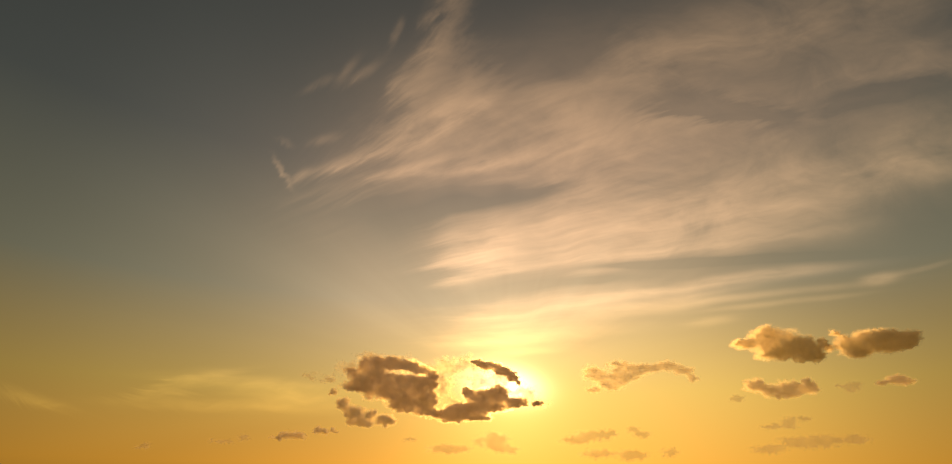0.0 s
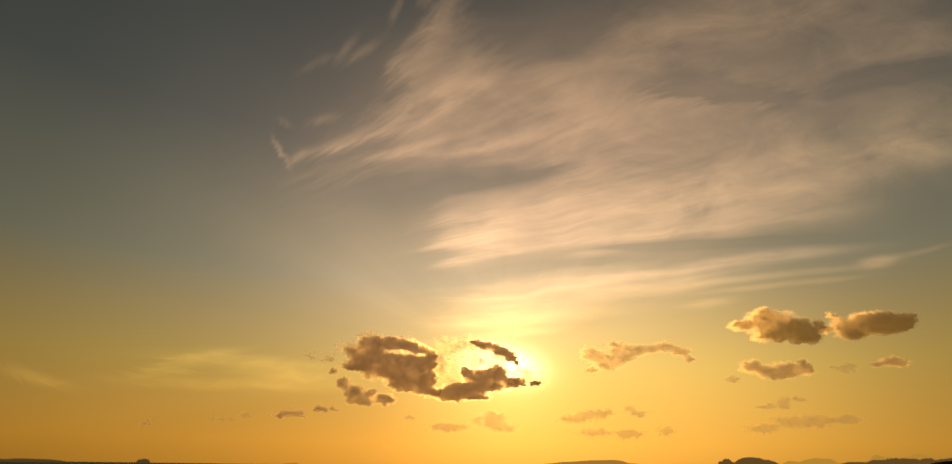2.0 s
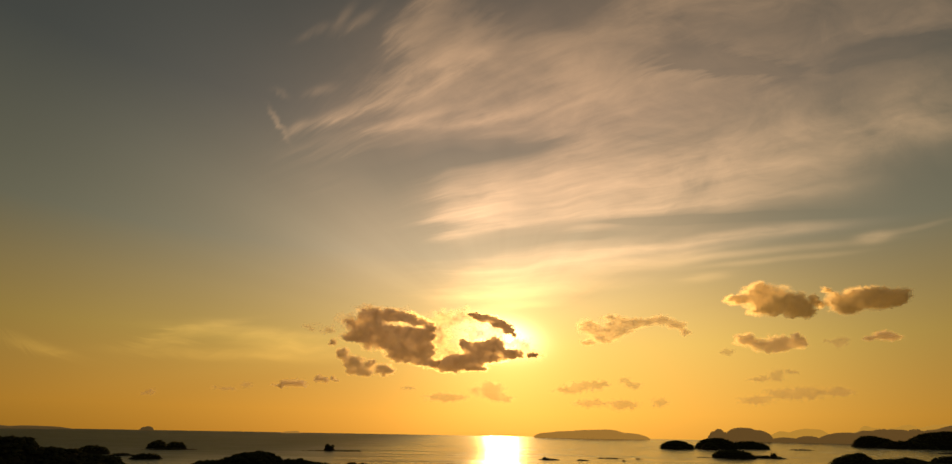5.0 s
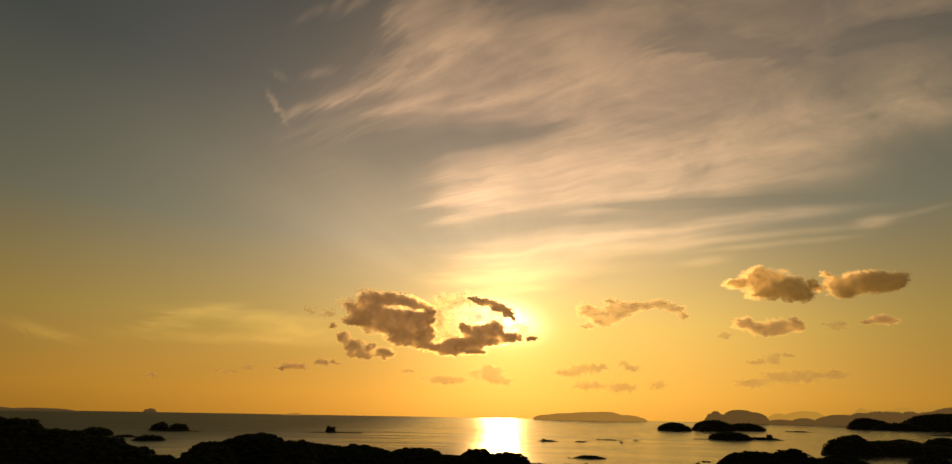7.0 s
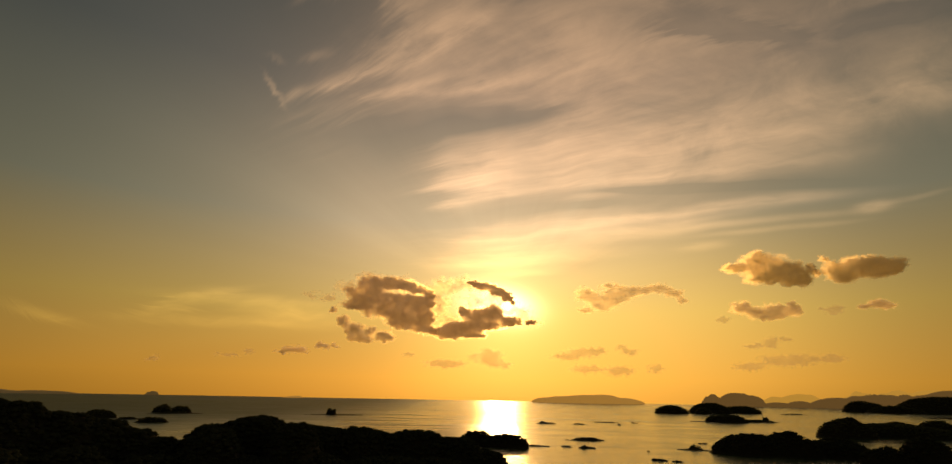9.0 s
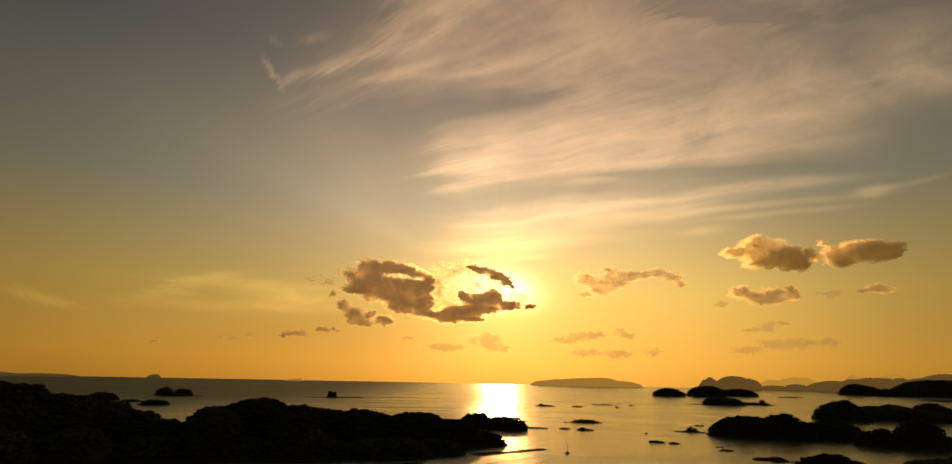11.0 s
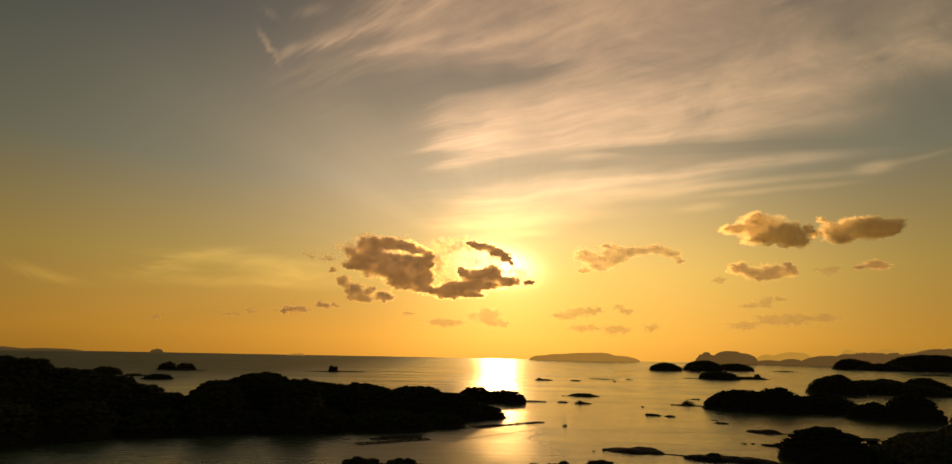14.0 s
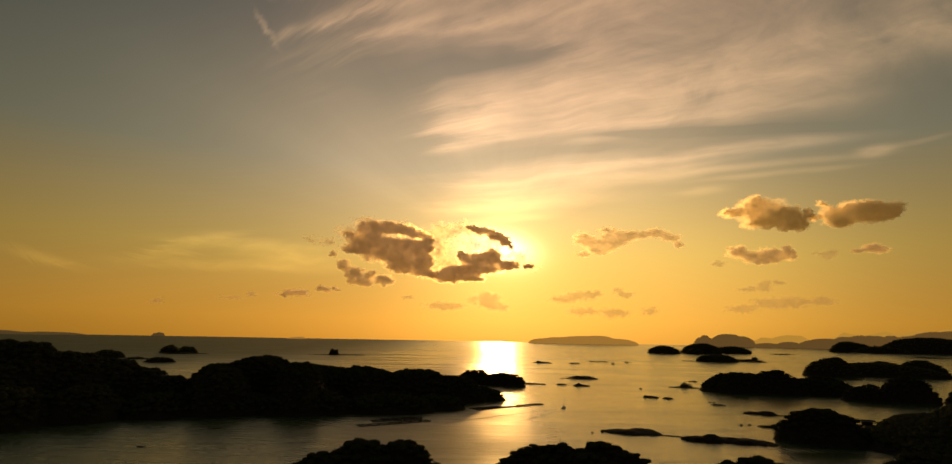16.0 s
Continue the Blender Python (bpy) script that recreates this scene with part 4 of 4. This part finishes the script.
# ---- boats ----
def hull_shape(length, beam, depth, sheer=0.25):
    """a pointed boat with a square stern, lofted from ribs; bow towards +y, waterline at 0"""
    bm = bmesh.new()
    ribs = []
    n = 9
    for i in range(n):
        t = i / (n - 1)
        half = beam / 2 * (0.82 + 0.5 * t - 1.32 * t ** 3.2) if i < n - 1 else 0.02
        rise = depth * (0.62 + sheer * t * t)
        keel = -depth * 0.4 * (1 - t ** 4)
        y = (t - 0.45) * length
        ribs.append([bm.verts.new(p) for p in (
            (-half, y, rise), (-half * 0.92, y, rise * 0.35), (-half * 0.55, y, keel * 0.7), (0, y, keel),
            (half * 0.55, y, keel * 0.7), (half * 0.92, y, rise * 0.35), (half, y, rise))])
    for a, b in zip(ribs, ribs[1:]):
        for k in range(6):
            bm.faces.new((a[k], a[k + 1], b[k + 1], b[k]))
        bm.faces.new((a[6], a[0], b[0], b[6]))
    bm.faces.new(ribs[0])
    bmesh.ops.recalc_face_normals(bm, faces=bm.faces)
    return bm


def sailing_boat(x, y, heading):
    root = new("sailing_boat")
    root.matrix_world = pose(x, y, 0, 0, 0, heading)
    part("hull", hull_shape(9.6, 3.0, 1.5), HULL, root, "pale painted hull")
    bm = bmesh.new()
    box(bm, 0, -0.2, 1.35, 1.7, 3.6, 0.7)
    bmesh.ops.bevel(bm, geom=bm.edges[:], offset=0.12, segments=2, affect="EDGES")
    part("cabin", bm, HULL, root)
    bm = bmesh.new()
    tube(bm, (0, 0.9, 0.8), (0, 0.9, 13.2), 0.2, 0.14, 8)
    mast = part("mast", bm, METAL, root, "tall bare metal mast")
    bm = bmesh.new()
    for s in (-1, 1):
        tube(bm, (0, 0.9, 9.2), (0.8 * s, 0.9, 9.0), 0.04, 0.03, 5)
    part("spreader", bm, METAL, mast)
    bm = bmesh.new()
    tube(bm, (0, 0.8, 2.3), (0, -3.3, 2.2), 0.08, 0.08, 8)
    part("boom", bm, METAL, root)
    bm = bmesh.new()
    tube(bm, (0, 0.7, 2.5), (0, -3.1, 2.38), 0.2, 0.12, 8)
    part("furled_sail", bm, HULL, root, "pale sail furled along the boom")
    for name, end in (("forestay", (0, 4.7, 1.3)), ("backstay", (0, -4.1, 1.0))):
        bm = bmesh.new()
        tube(bm, (0, 0.9, 13.0), end, 0.025, 0.025, 4)
        part(name, bm, METAL, root)
    bm = bmesh.new()
    box(bm, 0, -4.45, 0.5, 0.08, 0.5, 1.2)
    part("rudder", bm, DARK, root)
    return tagged(root, "small sailing boat under bare mast, trailing a wake", "boat")


def fishing_boat(x, y, z, heading):
    root = new("fishing_boat")
    root.matrix_world = pose(x, y, z, 0, 0, heading)
    part("hull", hull_shape(24.0, 6.0, 4.0, 0.5), DARK, root, "dark steel hull")
    bm = bmesh.new()
    box(bm, 0, -3.0, 4.6, 4.2, 6.0, 4.4)
    bmesh.ops.bevel(bm, geom=bm.edges[:], offset=0.3, segments=2, affect="EDGES")
    cabin = part("wheelhouse", bm, HULL, root)
    for s in (-1, 0, 1):
        bm = bmesh.new()
        box(bm, 1.3 * s, 0.03, 5.6, 1.0, 0.08, 0.9)
        part("window", bm, DARK, cabin)
    bm = bmesh.new()
    tube(bm, (0, -1.5, 6.6), (0, -1.5, 16.0), 0.3, 0.18, 8)
    part("mast", bm, METAL, root)
    bm = bmesh.new()
    tube(bm, (0, -1.2, 8.5), (0, 7.5, 12.5), 0.2, 0.14, 7)
    part("derrick", bm, METAL, root)
    return tagged(root, "dark fishing boat on the glittering open sea", "boat")


def skiff(x, y, heading):
    root = new("skiff")
    root.matrix_world = pose(x, y, 0, 0, 0, heading)
    part("hull", hull_shape(6.4, 2.0, 0.9), DARK, root)
    for k in (-1.2, 0.6):
        bm = bmesh.new()
        box(bm, 0, k, 0.62, 1.7, 0.35, 0.08)
        part("thwart", bm, TIMBER, root)
    bm = bmesh.new()
    box(bm, 0, -3.0, 0.9, 0.4, 0.5, 0.7)
    bmesh.ops.bevel(bm, geom=bm.edges[:], offset=0.08, segments=2, affect="EDGES")
    part("outboard_motor", bm, DARK, root)
    return tagged(root, "small dark open skiff lying idle in the bay", "boat")


sailing_boat(117, 675, -40.0)
fishing_boat(230, 3464, float(sea_z(np.float64(3472.0))), 65.0)
skiff(-235, 407, 85.0)


# ---- shellfish rafts ----
def raft():
    root = new("shellfish_raft")
    for s in (-1, 1):
        bm = bmesh.new()
        tube(bm, (-4.6, 4.6 * s, 0.4), (4.6, 4.6 * s, 0.4), 0.42, 0.4, 8)
        part("rail", bm, TIMBER, root)
    for k in range(2):
        bm = bmesh.new()
        tube(bm, (-4.2 + 8.4 * k, -5.0, 0.62), (-4.2 + 8.4 * k, 5.0, 0.62), 0.34, 0.32, 6)
        part("pole", bm, TIMBER, root)
    for sx in (-3.6, -1.2, 1.2, 3.6):
        for sy in (-1, 1):
            bm = bmesh.new()
            tube(bm, (sx - 0.8, 4.2 * sy, 0.08), (sx + 0.8, 4.2 * sy, 0.08), 0.45, 0.45, 10)
            part("float", bm, DARK, root)
    return tagged(root, "dark timber raft lattice on drum floats", "raft", "shellfish rafts")


first = raft()
first.matrix_world = pose(-97, 517, 0, 0, 0, 31)
ROWS = (((-97, 517), (-43, 550), 7), ((-90, 545), (-52, 562), 5), ((-82, 556), (-52, 571), 4), ((12, 646), (90, 708), 10), ((8, 652), (34, 672), 4))
for (xa, ya), (xb, yb), count in ROWS:
    heading = math.degrees(math.atan2(yb - ya, xb - xa))
    for k in range(count):
        t = k / (count - 1)
        if (xa, k) == (-97, 0):
            continue
        copy_thing(first, pose(xa + (xb - xa) * t, ya + (yb - ya) * t, 0, 0, 0, heading + (k * 29 % 7) - 3))


# ---- landing stage by the inner shore ----
def boathouse(x, y, turn):
    root = new("boathouse")
    root.matrix_world = pose(x, y, 0, 0, 0, turn)
    bm = bmesh.new()
    box(bm, 0, 0, 1.6, 16.0, 6.0, 0.3)
    part("deck", bm, TIMBER, root)
    for sx in (-7, -2.4, 2.4, 7):
        for sy in (-2.4, 2.4):
            bm = bmesh.new()
            tube(bm, (sx, sy, -3.0), (sx, sy, 1.6), 0.22, 0.22, 7)
            part("post", bm, TIMBER, root)
    for sx in (-3.0, 7.0):
        for sy in (-2.4, 2.4):
            bm = bmesh.new()
            box(bm, sx, sy, 3.8, 0.3, 0.3, 4.2)
            part("pillar", bm, TIMBER, root)
    bm = bmesh.new()
    box(bm, 2.0, 2.5, 3.4, 9.6, 0.2, 3.4)
    part("wall", bm, TIMBER, root)
    for s in (-1, 1):
        bm = bmesh.new()
        box(bm, 1.6, 1.9 * s, 6.5, 12.4, 4.4, 0.22, 0.0, -24 * s)
        part("roof", bm, DARK, root, "dark sheet-metal roof slope")
    return tagged(root, "open boathouse with a tin roof on a jetty", "boathouse")


boathouse(404, 560, -20)


# ---- wake and ripples: low ridges on the water ----
def ridge(points, width, height):
    """verts and triangles of a low rounded ridge along a line"""
    P = np.array(points, float)
    d = np.gradient(P, axis=0)
    d /= np.linalg.norm(d, axis=1)[:, None]
    nrm = np.stack([-d[:, 1], d[:, 0]], 1)
    taper = np.sin(np.linspace(0.15, np.pi - 0.05, len(P)))
    prof = [(-1, -0.02), (-0.5, 0.6), (0, 1.0), (0.5, 0.6), (1, -0.02)]
    v = np.stack([np.concatenate([P + nrm * width * o, (taper * height * h)[:, None]], 1) for o, h in prof], 1).reshape(-1, 3)
    keep = np.ones((len(P) - 1, 4), bool)
    return v, grid_tris(keep)[:, ::-1]


def ripples(name, label, lines, width, height):
    vs, fs, at = [], [], 0
    for line in lines:
        v, f = ridge(line, width, height)
        vs.append(v), fs.append(f + at)
        at += len(v)
    ob = new(name, tri_mesh(name, np.concatenate(vs), np.concatenate(fs), SEA, True))
    return tagged(ob, label, "water", kind="structure")


t = np.linspace(0, 1, 40)
arm_a = np.stack([113 - 150 * t ** 0.95, 668 - 150 * t + 10 * np.sin(3 * t) * t], 1)
arm_b = np.stack([116 - 80 * t ** 1.1, 668 - 128 * t], 1)
ripples("wake", "long V-shaped wake spreading behind the sailing boat", [arm_a, arm_b], 1.5, 0.42)
arcs = []
for k in range(15):
    a = np.linspace(-1, 1, 30)
    arcs.append(np.stack([-26 + 3.6 * k + 4.0 * (1 - a * a) + 5 * a, 420 + 1.6 * k + 16 * a], 1))
ripples("ripple", "short curved ripples on the golden bay", arcs, 0.8, 0.07)
lines = []
for k in range(12):
    s = np.linspace(0, 1, 12)
    lines.append(np.stack([232 + 8.5 * k + 9 * s, 446 - 0.4 * k - 22 * s], 1))
ripples("ripple", "straight ripples running through the narrow channel", lines, 1.0, 0.34)
